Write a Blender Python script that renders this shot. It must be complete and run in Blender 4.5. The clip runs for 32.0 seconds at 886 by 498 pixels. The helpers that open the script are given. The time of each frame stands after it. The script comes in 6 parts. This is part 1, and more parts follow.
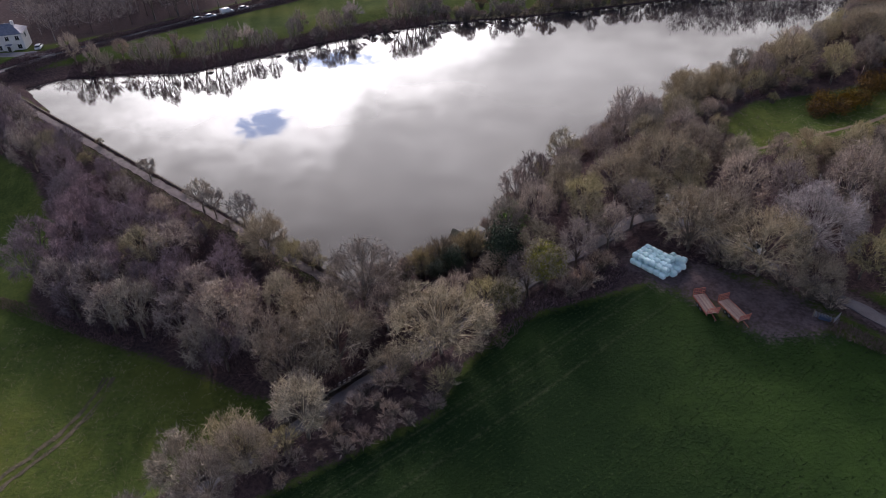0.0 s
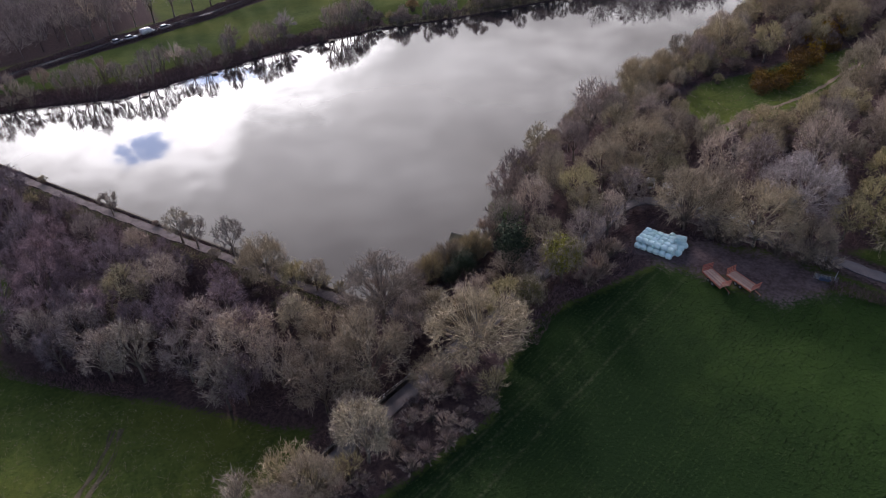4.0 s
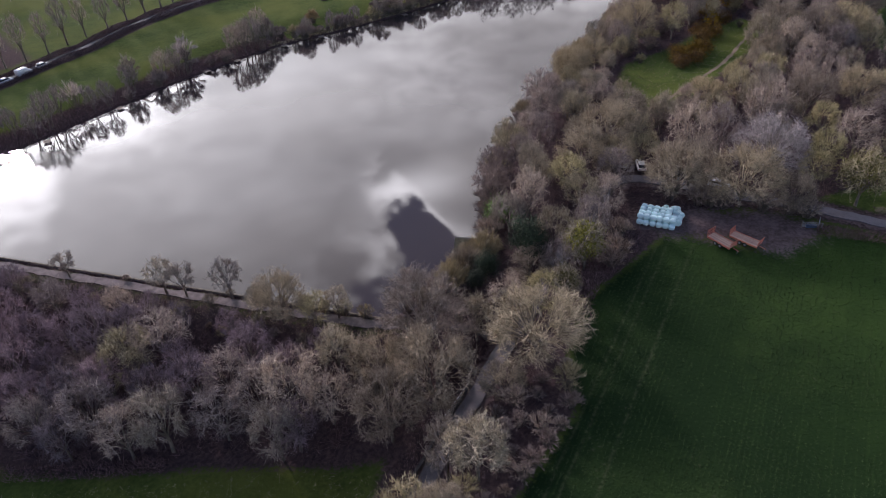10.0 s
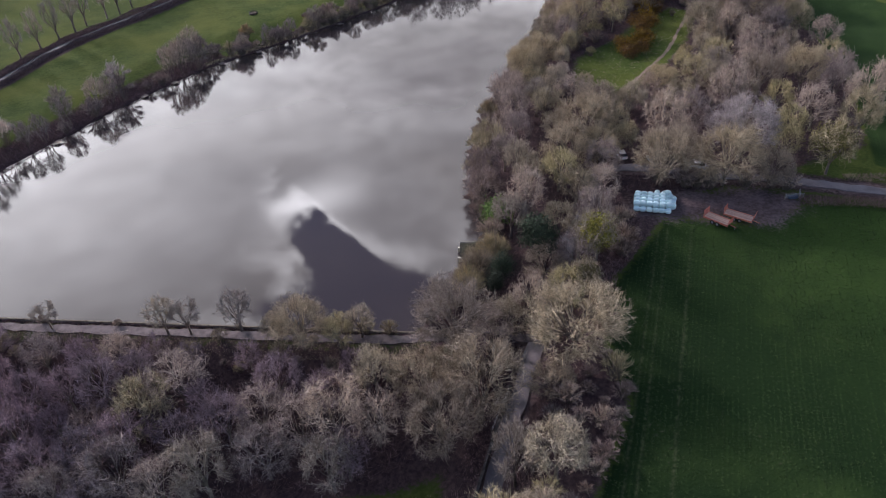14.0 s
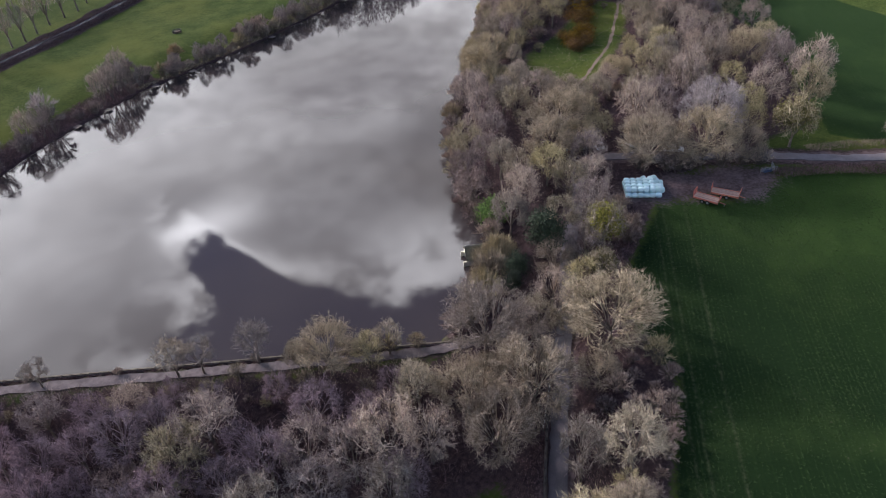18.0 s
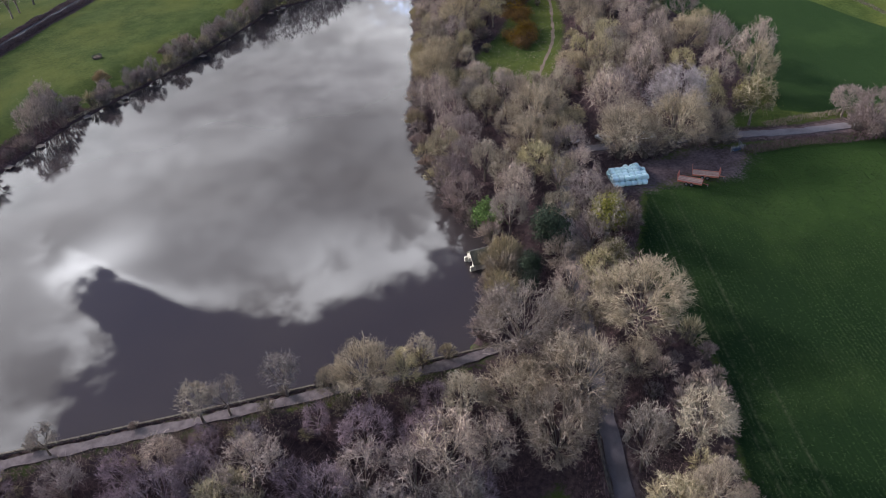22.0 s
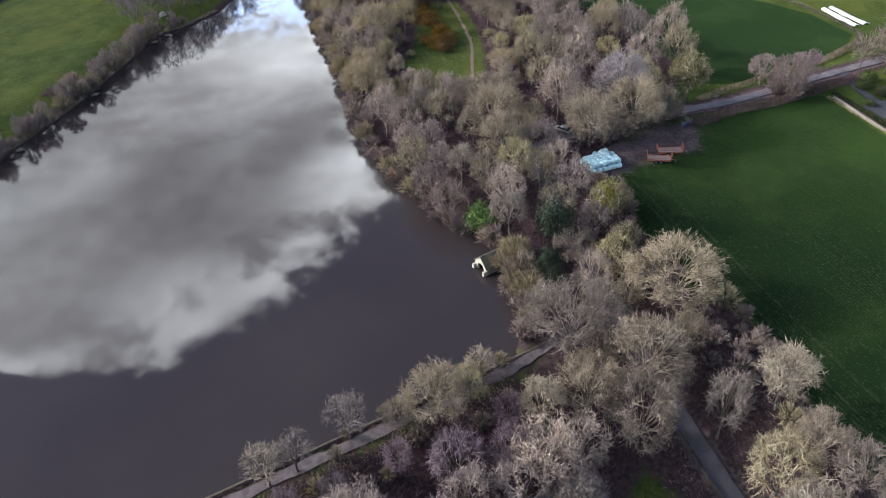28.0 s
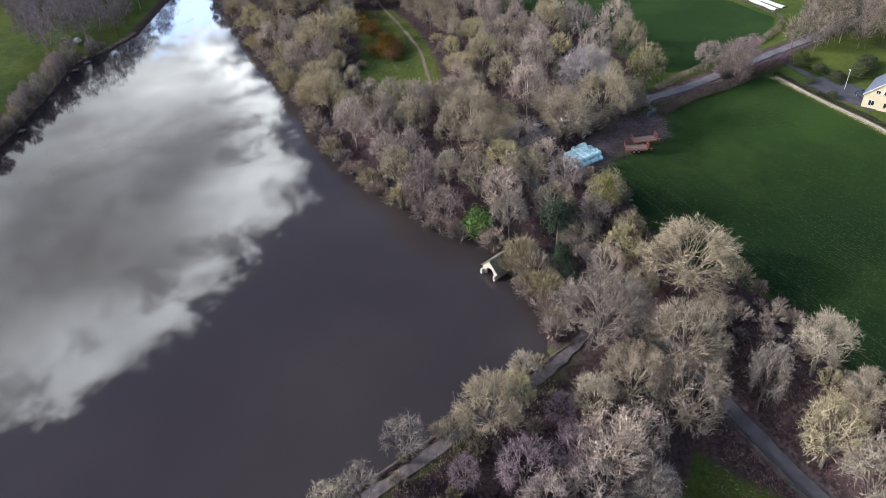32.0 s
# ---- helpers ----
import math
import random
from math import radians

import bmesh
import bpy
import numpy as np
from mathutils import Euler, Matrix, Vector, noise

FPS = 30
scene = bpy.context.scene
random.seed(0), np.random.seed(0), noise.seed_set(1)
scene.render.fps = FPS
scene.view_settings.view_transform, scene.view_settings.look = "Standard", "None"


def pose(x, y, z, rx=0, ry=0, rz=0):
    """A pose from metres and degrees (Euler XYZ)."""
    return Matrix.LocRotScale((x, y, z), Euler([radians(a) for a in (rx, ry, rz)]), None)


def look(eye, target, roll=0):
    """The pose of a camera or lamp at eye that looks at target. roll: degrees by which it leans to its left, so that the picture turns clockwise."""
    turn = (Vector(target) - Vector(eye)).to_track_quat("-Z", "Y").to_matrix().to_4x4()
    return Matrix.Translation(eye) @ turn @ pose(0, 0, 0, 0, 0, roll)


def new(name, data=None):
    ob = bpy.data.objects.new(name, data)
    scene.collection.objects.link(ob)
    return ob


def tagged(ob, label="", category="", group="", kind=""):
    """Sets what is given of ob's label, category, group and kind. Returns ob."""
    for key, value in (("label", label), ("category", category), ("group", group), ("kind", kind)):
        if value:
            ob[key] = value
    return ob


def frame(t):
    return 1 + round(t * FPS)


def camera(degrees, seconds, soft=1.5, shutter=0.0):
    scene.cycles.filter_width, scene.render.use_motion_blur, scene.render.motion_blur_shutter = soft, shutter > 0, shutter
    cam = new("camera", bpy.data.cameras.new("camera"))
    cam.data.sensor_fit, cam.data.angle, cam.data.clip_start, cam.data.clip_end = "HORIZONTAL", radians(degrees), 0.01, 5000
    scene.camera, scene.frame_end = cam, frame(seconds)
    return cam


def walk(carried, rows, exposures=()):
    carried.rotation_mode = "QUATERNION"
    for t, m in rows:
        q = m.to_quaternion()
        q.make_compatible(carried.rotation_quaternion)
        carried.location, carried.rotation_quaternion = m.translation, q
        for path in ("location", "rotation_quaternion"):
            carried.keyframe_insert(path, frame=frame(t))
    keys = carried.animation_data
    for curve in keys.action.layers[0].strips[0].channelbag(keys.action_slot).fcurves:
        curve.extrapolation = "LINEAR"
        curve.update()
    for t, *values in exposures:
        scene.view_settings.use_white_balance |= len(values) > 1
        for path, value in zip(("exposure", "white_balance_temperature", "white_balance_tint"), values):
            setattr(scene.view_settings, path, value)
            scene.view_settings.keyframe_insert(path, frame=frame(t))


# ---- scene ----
cam = camera(64.8, 32.0, soft=0.6)
METRES, EYE, TILT, LEAN, TURN = 150.0, 77.0, -36.87, 2.2, 0.0
ROWS = [
    (0.0, 0.0, 0.0, 0.0, -0.0, 0.0, -0.0),
    (0.5, -0.0157, 0.001, 0.0001, -0.99, 0.04, 0.77),
    (1.0, -0.0316, 0.0022, 0.0005, -1.98, 0.06, 1.54),
    (1.5, -0.0475, 0.0039, 0.0012, -2.99, 0.08, 2.33),
    (2.0, -0.0633, 0.0057, 0.002, -3.99, 0.08, 3.1),
    (2.5, -0.0787, 0.0079, 0.0029, -4.99, 0.08, 3.89),
    (3.0, -0.0932, 0.0103, 0.0042, -5.91, 0.05, 4.6),
    (3.5, -0.1085, 0.0129, 0.0057, -6.88, -0.0, 5.37),
    (4.0, -0.1242, 0.0159, 0.0074, -7.88, -0.06, 6.16),
    (4.5, -0.1395, 0.019, 0.0095, -8.88, -0.14, 6.93),
    (6.5, -0.2004, 0.0362, 0.0189, -12.87, -0.62, 9.99),
    (7.0, -0.2152, 0.041, 0.0218, -13.87, -0.77, 10.73),
    (7.5, -0.2297, 0.046, 0.0248, -14.86, -0.92, 11.47),
    (8.0, -0.2442, 0.0513, 0.0281, -15.85, -1.06, 12.21),
    (8.5, -0.2583, 0.0568, 0.0317, -16.83, -1.24, 12.93),
    (9.0, -0.2723, 0.0626, 0.0354, -17.82, -1.42, 13.66),
    (9.5, -0.2863, 0.0687, 0.0394, -18.81, -1.6, 14.36),
    (10.0, -0.3001, 0.0751, 0.0433, -19.81, -1.81, 15.06),
    (10.5, -0.3135, 0.0816, 0.0478, -20.81, -2.04, 15.78),
    (11.0, -0.3269, 0.0885, 0.0519, -21.82, -2.24, 16.5),
    (11.5, -0.3402, 0.0955, 0.0569, -22.86, -2.51, 17.22),
    (12.0, -0.3531, 0.1024, 0.0617, -23.87, -2.75, 17.93),
    (12.5, -0.3657, 0.1097, 0.0669, -24.92, -3.05, 18.66),
    (13.0, -0.3783, 0.1175, 0.0723, -25.98, -3.34, 19.33),
    (13.5, -0.3908, 0.1252, 0.0777, -27.02, -3.64, 20.01),
    (14.0, -0.4027, 0.1333, 0.0831, -28.07, -3.94, 20.72),
    (14.5, -0.4146, 0.1414, 0.089, -29.15, -4.28, 21.39),
    (16.5, -0.4608, 0.1791, 0.1123, -33.66, -5.77, 24.06),
    (17.0, -0.4715, 0.1884, 0.1187, -34.8, -6.18, 24.72),
    (17.5, -0.4818, 0.198, 0.1252, -35.98, -6.62, 25.39),
    (18.0, -0.4922, 0.2077, 0.1318, -37.19, -7.09, 26.02),
    (18.5, -0.5018, 0.2176, 0.1388, -38.37, -7.56, 26.68),
    (19.0, -0.5113, 0.2273, 0.1458, -39.56, -8.04, 27.34),
    (19.5, -0.5208, 0.2377, 0.1528, -40.79, -8.55, 27.93),
    (20.0, -0.5299, 0.2478, 0.1601, -41.99, -9.06, 28.52),
    (20.5, -0.5387, 0.2579, 0.1675, -43.23, -9.59, 29.14),
    (21.0, -0.5472, 0.2685, 0.1754, -44.48, -10.16, 29.71),
    (21.5, -0.5554, 0.279, 0.1834, -45.74, -10.76, 30.26),
    (22.0, -0.5631, 0.2896, 0.1914, -47.0, -11.36, 30.82),
    (22.5, -0.571, 0.3007, 0.1991, -48.31, -11.95, 31.36),
    (23.0, -0.5783, 0.3114, 0.2068, -49.55, -12.55, 31.9),
    (23.5, -0.5858, 0.323, 0.215, -50.91, -13.2, 32.34),
    (24.0, -0.5924, 0.3342, 0.2235, -52.24, -13.88, 32.85),
    (24.5, -0.5986, 0.3455, 0.2316, -53.57, -14.55, 33.37),
    (25.0, -0.6048, 0.3569, 0.2403, -54.93, -15.25, 33.85),
    (25.5, -0.6108, 0.3688, 0.2485, -56.31, -15.95, 34.27),
    (27.5, -0.6313, 0.4168, 0.2829, -61.99, -18.99, 35.95),
    (28.0, -0.6355, 0.4288, 0.2919, -63.42, -19.8, 36.31),
    (28.5, -0.6393, 0.4407, 0.301, -64.86, -20.6, 36.66),
    (29.0, -0.6426, 0.4527, 0.31, -66.29, -21.41, 37.02),
    (29.5, -0.6458, 0.4649, 0.3192, -67.76, -22.23, 37.37),
    (30.0, -0.6487, 0.477, 0.3281, -69.23, -23.06, 37.68),
    (30.5, -0.6512, 0.4897, 0.3371, -70.76, -23.95, 37.96),
    (31.0, -0.6534, 0.5016, 0.347, -72.29, -24.85, 38.23),
    (31.5, -0.6552, 0.5138, 0.3552, -73.76, -25.66, 38.54),
    (32.0, -0.6568, 0.5256, 0.3645, -75.26, -26.53, 38.79),
]
walk(cam, [(t, pose(0, 0, EYE, TILT, LEAN, TURN) @ pose(METRES * x, METRES * y, METRES * z, 90 + pitch, roll, yaw)) for t, x, y, z, yaw, pitch, roll in ROWS],
     exposures=[(0.0, -0.22, 6300, 33), (9.0, -0.08, 6150, 33), (17.0, 0.19, 6100, 30), (25.0, 0.21, 6000, 26), (32.0, 0.23, 5930, 22)])

# ---- world and sun ----
SUN_AZ, SUN_EL = radians(-12), radians(24)
TO_SUN = Vector((math.sin(SUN_AZ) * math.cos(SUN_EL), math.cos(SUN_AZ) * math.cos(SUN_EL), math.sin(SUN_EL)))


class Nodes:
    """Short hand for building node trees."""

    def __init__(self, tree):
        self.t = tree

    def add(self, kind, _inputs=None, **props):
        n = self.t.nodes.new(kind)
        for k, v in props.items():
            setattr(n, k, v)
        for k, v in (_inputs or {}).items():
            self.put(n.inputs[k], v)
        return n

    def put(self, socket, v):
        if isinstance(v, bpy.types.NodeSocket):
            self.t.links.new(v, socket)
        else:
            socket.default_value = v

    def math(self, op, a, b=0.0, c=None, clamp=False):
        n = self.add("ShaderNodeMath", operation=op, use_clamp=clamp)
        self.put(n.inputs[0], a), self.put(n.inputs[1], b)
        if c is not None:
            self.put(n.inputs[2], c)
        return n.outputs[0]

    def step(self, v, lo, hi):
        n = self.add("ShaderNodeMapRange", {"Value": v, "From Min": lo, "From Max": hi}, interpolation_type="SMOOTHSTEP")
        return n.outputs[0]

    def mix(self, f, a, b):
        n = self.add("ShaderNodeMix", data_type="RGBA")
        self.put(n.inputs[0], f)
        self.put(n.inputs[6], a if isinstance(a, bpy.types.NodeSocket) else (*a, 1.0))
        self.put(n.inputs[7], b if isinstance(b, bpy.types.NodeSocket) else (*b, 1.0))
        return n.outputs[2]

    def noise(self, vec, scale, detail=3.0, rough=0.55, distort=0.0):
        n = self.add("ShaderNodeTexNoise", {"Vector": vec, "Scale": scale, "Detail": detail, "Roughness": rough, "Distortion": distort})
        return n.outputs[0]

    def gauss(self, x, y, x0, y0, sx, sy):
        a = self.math("DIVIDE", self.math("SUBTRACT", x, x0), sx)
        b = self.math("DIVIDE", self.math("SUBTRACT", y, y0), sy)
        d = self.math("ADD", self.math("MULTIPLY", a, a), self.math("MULTIPLY", b, b))
        return self.math("POWER", 2.718, self.math("MULTIPLY", d, -1.0))


def build_world():
    w = bpy.data.worlds.new("sky")
    scene.world = w
    w.use_nodes = True
    k = Nodes(w.node_tree)
    w.node_tree.nodes.clear()
    sky = k.add("ShaderNodeTexSky", sky_type="NISHITA", sun_disc=False, sun_elevation=SUN_EL, sun_rotation=SUN_AZ, air_density=1.0, dust_density=0.4)
    # the clouds lie on a flat layer: u and v are its plan
    at = k.add("ShaderNodeTexCoord").outputs["Generated"]
    xyz = k.add("ShaderNodeSeparateXYZ", {0: at}).outputs
    z = k.math("MAXIMUM", xyz[2], 0.12)
    u, v = k.math("DIVIDE", xyz[0], z), k.math("DIVIDE", xyz[1], z)
    clear = k.add("ShaderNodeBackground", {"Color": sky.outputs[0], "Strength": 0.13})
    plan = k.add("ShaderNodeCombineXYZ", {0: u, 1: v, 2: 0.0}).outputs[0]
    big, fine = k.noise(plan, 1.7, 5.0, 0.55, 0.3), k.noise(plan, 6.0, 6.0, 0.6, 0.4)
    curl = k.noise(plan, 10.0, 5.0, 0.6, 0.6)
    billow = k.math("ADD", k.math("MULTIPLY", k.math("SUBTRACT", fine, 0.5), 0.34), k.math("MULTIPLY", k.math("SUBTRACT", big, 0.5), 0.12))
    billow = k.math("ADD", billow, k.math("MULTIPLY", k.math("SUBTRACT", curl, 0.5), 0.18))
    billow = k.math("ADD", billow, k.math("MULTIPLY", k.math("MULTIPLY", k.math("SUBTRACT", k.noise(plan, 24.0, 4.0, 0.6), 0.5), k.step(u, 1.4, 0.7)), 0.15))
    # the near rim of the great cloud bank, v over u
    rim = k.add("ShaderNodeValToRGB")
    stops = [(-2.0, 1.0), (0.0, 0.94), (0.19, 1.03), (0.3, 1.12), (0.41, 1.17), (0.44, 1.36), (0.5, 1.44), (0.55, 1.43), (0.565, 1.14), (0.62, 1.01), (0.68, 0.89), (0.8, 0.83), (0.9, 0.80), (1.05, 0.76), (1.25, 0.73), (1.42, 0.70), (1.62, 0.77), (1.92, 0.94), (2.37, 1.3), (3.2, 1.7), (5.0, 2.5)]
    el = rim.color_ramp.elements
    while len(el) < len(stops):
        el.new(0.5)
    for e, (a, b) in zip(el, stops):
        e.position, e.color = (a + 2.0) / 7.0, (b / 3.0, b / 3.0, b / 3.0, 1.0)
    k.put(rim.inputs[0], k.math("DIVIDE", k.math("ADD", u, 2.0), 7.0))
    edge = k.math("MULTIPLY", rim.outputs[0], 3.0)
    depth = k.math("ADD", k.math("SUBTRACT", v, edge), billow)
    cover = k.step(depth, -0.015, 0.075)
    # blue holes in the bank
    holes = k.math("ADD", k.gauss(u, v, -0.62, 2.03, 0.10, 0.12), k.math("MULTIPLY", k.gauss(u, v, -0.45, 2.55, 0.26, 0.09), 0.8))
    holes = k.math("ADD", holes, k.math("MULTIPLY", k.gauss(u, v, 3.05, 1.85, 0.85, 0.5), 0.95))
    holes = k.step(k.math("MULTIPLY", holes, k.math("ADD", 1.0, k.math("MULTIPLY", k.math("SUBTRACT", k.noise(plan, 13.0, 5.0, 0.65, 0.8), 0.5), 3.6))), 0.34, 0.8)
    # loose cloud over the rest of the sky
    loose = k.math("MULTIPLY", k.step(big, 0.56, 0.74), k.step(v, 0.35, -0.3))
    cover = k.math("MAXIMUM", cover, k.math("MULTIPLY", loose, 0.8))
    # the bank is grey underneath, white at its rim and dazzling round the hidden sun
    lit = k.math("MULTIPLY", k.gauss(depth, 0.0, 0.13, 0.0, 0.12, 1.0), k.step(fine, 0.36, 0.62))
    lit = k.math("MULTIPLY", lit, 4.6)
    body = k.math("ADD", 1.45, k.math("MULTIPLY", k.step(big, 0.36, 0.7), 1.4))
    body = k.math("MULTIPLY", body, k.math("ADD", 0.83, k.math("MULTIPLY", k.step(k.math("ADD", fine, k.math("MULTIPLY", k.math("SUBTRACT", curl, 0.5), 0.4)), 0.3, 0.68), 0.36)))
    body = k.math("MULTIPLY", body, k.math("SUBTRACT", 1.0, k.math("MULTIPLY", k.gauss(u, v, 1.35, 1.15, 0.42, 0.28), 0.32)))
    glow = k.math("MULTIPLY", k.gauss(u, v, -0.47, 2.2, 0.75, 0.7), 3.0)
    veil = k.math("ADD", 1.85, k.math("MULTIPLY", k.step(u, -0.38, -0.28), 0.42))
    veil = k.math("ADD", veil, k.math("MULTIPLY", k.math("MAXIMUM", k.math("ADD", u, 0.05), 0.0), 1.7))
    veil = k.math("ADD", veil, k.math("MULTIPLY", k.math("MAXIMUM", k.math("SUBTRACT", -0.75, u), 0.0), 0.75))
    dazzle = k.step(k.math("ADD", k.math("SUBTRACT", v, veil), k.math("MULTIPLY", billow, 1.3)), -0.26, 0.34)
    dazzle = k.math("MULTIPLY", dazzle, k.gauss(u, v, -0.5, 2.4, 1.3, 1.4))
    glow = k.math("ADD", glow, k.math("MULTIPLY", dazzle, 7.8))
    glow = k.math("ADD", glow, k.math("MULTIPLY", k.gauss(u, v, -0.3, 2.8, 1.4, 1.2), 1.5))
    puffs = k.math("ADD", k.math("MULTIPLY", k.gauss(u, v, 1.45, 0.95, 0.16, 0.13), 2.4), k.math("MULTIPLY", k.gauss(u, v, 0.82, 1.08, 0.13, 0.13), 2.6))
    puffs = k.math("ADD", puffs, k.math("MULTIPLY", k.gauss(u, v, 2.2, 1.55, 0.3, 0.2), 2.0))
    puffs = k.math("ADD", puffs, k.math("MULTIPLY", k.gauss(u, v, 0.56, 1.50, 0.12, 0.09), 6.0))
    puffs = k.math("ADD", puffs, k.math("MULTIPLY", k.gauss(u, v, 0.05, 1.65, 0.55, 0.4), 1.3))
    for u0, v0, su, sv, gain in ((0.44, 2.3, 0.42, 0.32, 1.6), (0.75, 0.89, 0.07, 0.06, 2.2), (0.97, 0.84, 0.09, 0.06, 1.6), (0.92, 1.05, 0.12, 0.08, 1.4), (1.47, 0.98, 0.12, 0.1, 1.2), (2.1, 1.4, 0.25, 0.16, 1.0)):
        puffs = k.math("ADD", puffs, k.math("MULTIPLY", k.gauss(u, v, u0, v0, su, sv), gain))
    power = k.math("ADD", k.math("ADD", body, lit), k.math("ADD", glow, puffs))
    # thin places in the bank let the blue through
    power = k.math("ADD", k.math("MULTIPLY", power, k.math("SUBTRACT", 1.0, holes)), k.math("MULTIPLY", holes, 6.2))
    cloud = k.add("ShaderNodeBackground", {"Color": k.mix(holes, (0.93, 1.0, 0.885), (0.54, 0.75, 1.0)), "Strength": power})
    both = k.add("ShaderNodeMixShader", {0: cover, 1: clear.outputs[0], 2: cloud.outputs[0]})
    k.add("ShaderNodeOutputWorld", {0: both.outputs[0]})


build_world()
sun = new("sun", bpy.data.lights.new("sun", "SUN"))
sun.data.energy, sun.data.angle, sun.data.color = 2.95, radians(3.0), (1.0, 0.915, 0.83)
sun.matrix_world = look(TO_SUN * 300, (0, 0, 0))

# ---- materials ----


def material(name, rough=0.8, metal=0.0, spec=0.3):
    m = bpy.data.materials.new(name)
    m.use_nodes = True
    k = Nodes(m.node_tree)
    b = m.node_tree.nodes["Principled BSDF"]
    b.inputs["Roughness"].default_value, b.inputs["Metallic"].default_value = rough, metal
    b.inputs["Specular IOR Level"].default_value = spec
    return m, k, b


def bumped(k, b, height, strength, dist):
    n = k.add("ShaderNodeBump", {"Height": height, "Strength": strength, "Distance": dist})
    k.put(b.inputs["Normal"], n.outputs[0])


def surf(name, c1, c2, scale=2.0, rough=0.8, metal=0.0, spec=0.3, bump=0.3, vary=0.25, dist=0.02, fine=9.0):
    """A worn surface: two colours in patches, a fine grain, and each piece a little lighter or darker."""
    m, k, b = material(name, rough, metal, spec)
    at = k.add("ShaderNodeTexCoord").outputs["Object"]
    n1, n2 = k.noise(at, scale, 4.0), k.noise(at, scale * fine, 3.0)
    f = k.math("ADD", k.math("MULTIPLY", n1, 0.65), k.math("MULTIPLY", n2, 0.45))
    col = k.mix(k.step(f, 0.36, 0.72), c1, c2)
    rnd = k.add("ShaderNodeObjectInfo").outputs["Random"]
    hsv = k.add("ShaderNodeHueSaturation", {"Hue": k.math("ADD", 0.5, k.math("MULTIPLY", k.math("SUBTRACT", rnd, 0.5), 0.03)), "Value": k.math("ADD", 1.0 - vary / 2, k.math("MULTIPLY", rnd, vary)), "Color": col})
    k.put(b.inputs["Base Color"], hsv.outputs[0])
    if bump:
        bumped(k, b, n2, bump, dist)
    return m


def twig(name, dark, pale):
    """Bark and twigs: patches along the crown, a tint of its own for every tree."""
    m, k, b = material(name, 0.85, 0.0, 0.2)
    at = k.add("ShaderNodeTexCoord").outputs["Object"]
    isl = k.add("ShaderNodeNewGeometry").outputs["Random Per Island"]
    f = k.math("ADD", k.math("MULTIPLY", k.noise(at, 0.45, 3.0), 0.55), k.math("MULTIPLY", isl, 0.45))
    col = k.mix(k.step(f, 0.26, 0.72), dark, pale)
    rnd = k.add("ShaderNodeObjectInfo").outputs["Random"]
    hsv = k.add("ShaderNodeHueSaturation", {"Hue": k.math("ADD", 0.485, k.math("MULTIPLY", rnd, 0.03)), "Saturation": k.math("ADD", 0.8, k.math("MULTIPLY", rnd, 0.4)), "Value": k.math("ADD", 0.75, k.math("MULTIPLY", rnd, 0.5)), "Color": col})
    k.put(b.inputs["Base Color"], hsv.outputs[0])
    return m


def plain(name, c, rough=0.6, metal=0.0, spec=0.4):
    return surf(name, tuple(v * 0.85 for v in c), c, 3.0, rough, metal, spec, 0.1, 0.1)


BARK = surf("bark", (0.10, 0.085, 0.075), (0.24, 0.20, 0.16), 1.5, 0.9, bump=0.6)
BARK_PALE = surf("pale_bark", (0.20, 0.18, 0.15), (0.42, 0.38, 0.32), 1.5, 0.9, bump=0.6)
TWIGS = {
    "grey": twig("grey_twigs", (0.15, 0.112, 0.105), (0.56, 0.465, 0.39)),
    "tan": twig("tan_twigs", (0.15, 0.12, 0.086), (0.54, 0.448, 0.325)),
    "olive": twig("olive_twigs", (0.155, 0.132, 0.08), (0.57, 0.487, 0.325)),
    "red": twig("red_twigs", (0.14, 0.10, 0.088), (0.47, 0.37, 0.31)),
    "straw": twig("straw_twigs", (0.25, 0.205, 0.125), (0.50, 0.42, 0.26)),
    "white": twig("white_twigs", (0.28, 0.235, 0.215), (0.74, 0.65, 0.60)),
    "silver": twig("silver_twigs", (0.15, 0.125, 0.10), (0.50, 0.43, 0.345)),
    "dark": twig("dark_twigs", (0.105, 0.077, 0.082), (0.41, 0.312, 0.325)),
    "brown": twig("brown_twigs", (0.10, 0.08, 0.066), (0.33, 0.27, 0.215)),
}
YELLOW_TWIGS = twig("yellow_willow_twigs", (0.32, 0.23, 0.10), (0.62, 0.48, 0.22))
LEAF_BRIGHT = twig("bright_leaves", (0.06, 0.14, 0.02), (0.20, 0.38, 0.055))
LEAF_DARK = twig("dark_needles", (0.018, 0.03, 0.018), (0.05, 0.075, 0.04))
LEAF_IVY = twig("ivy_leaves", (0.05, 0.065, 0.02), (0.14, 0.15, 0.05))
LEAF_HEDGE = twig("hedge_leaves", (0.05, 0.06, 0.025), (0.11, 0.13, 0.05))
GORSE_LEAF = twig("gorse_spines", (0.09, 0.056, 0.022), (0.27, 0.155, 0.045))
LEAF_OLD_IVY = twig("old_ivy_leaves", (0.085, 0.085, 0.022), (0.24, 0.215, 0.062))
GORSE_FLOWER = twig("gorse_flowers", (0.26, 0.14, 0.02), (0.50, 0.32, 0.04))
LITTER = twig("bramble_and_litter", (0.08, 0.05, 0.054), (0.235, 0.16, 0.16))
WEED = twig("weed_leaves", (0.020, 0.045, 0.012), (0.048, 0.088, 0.022))

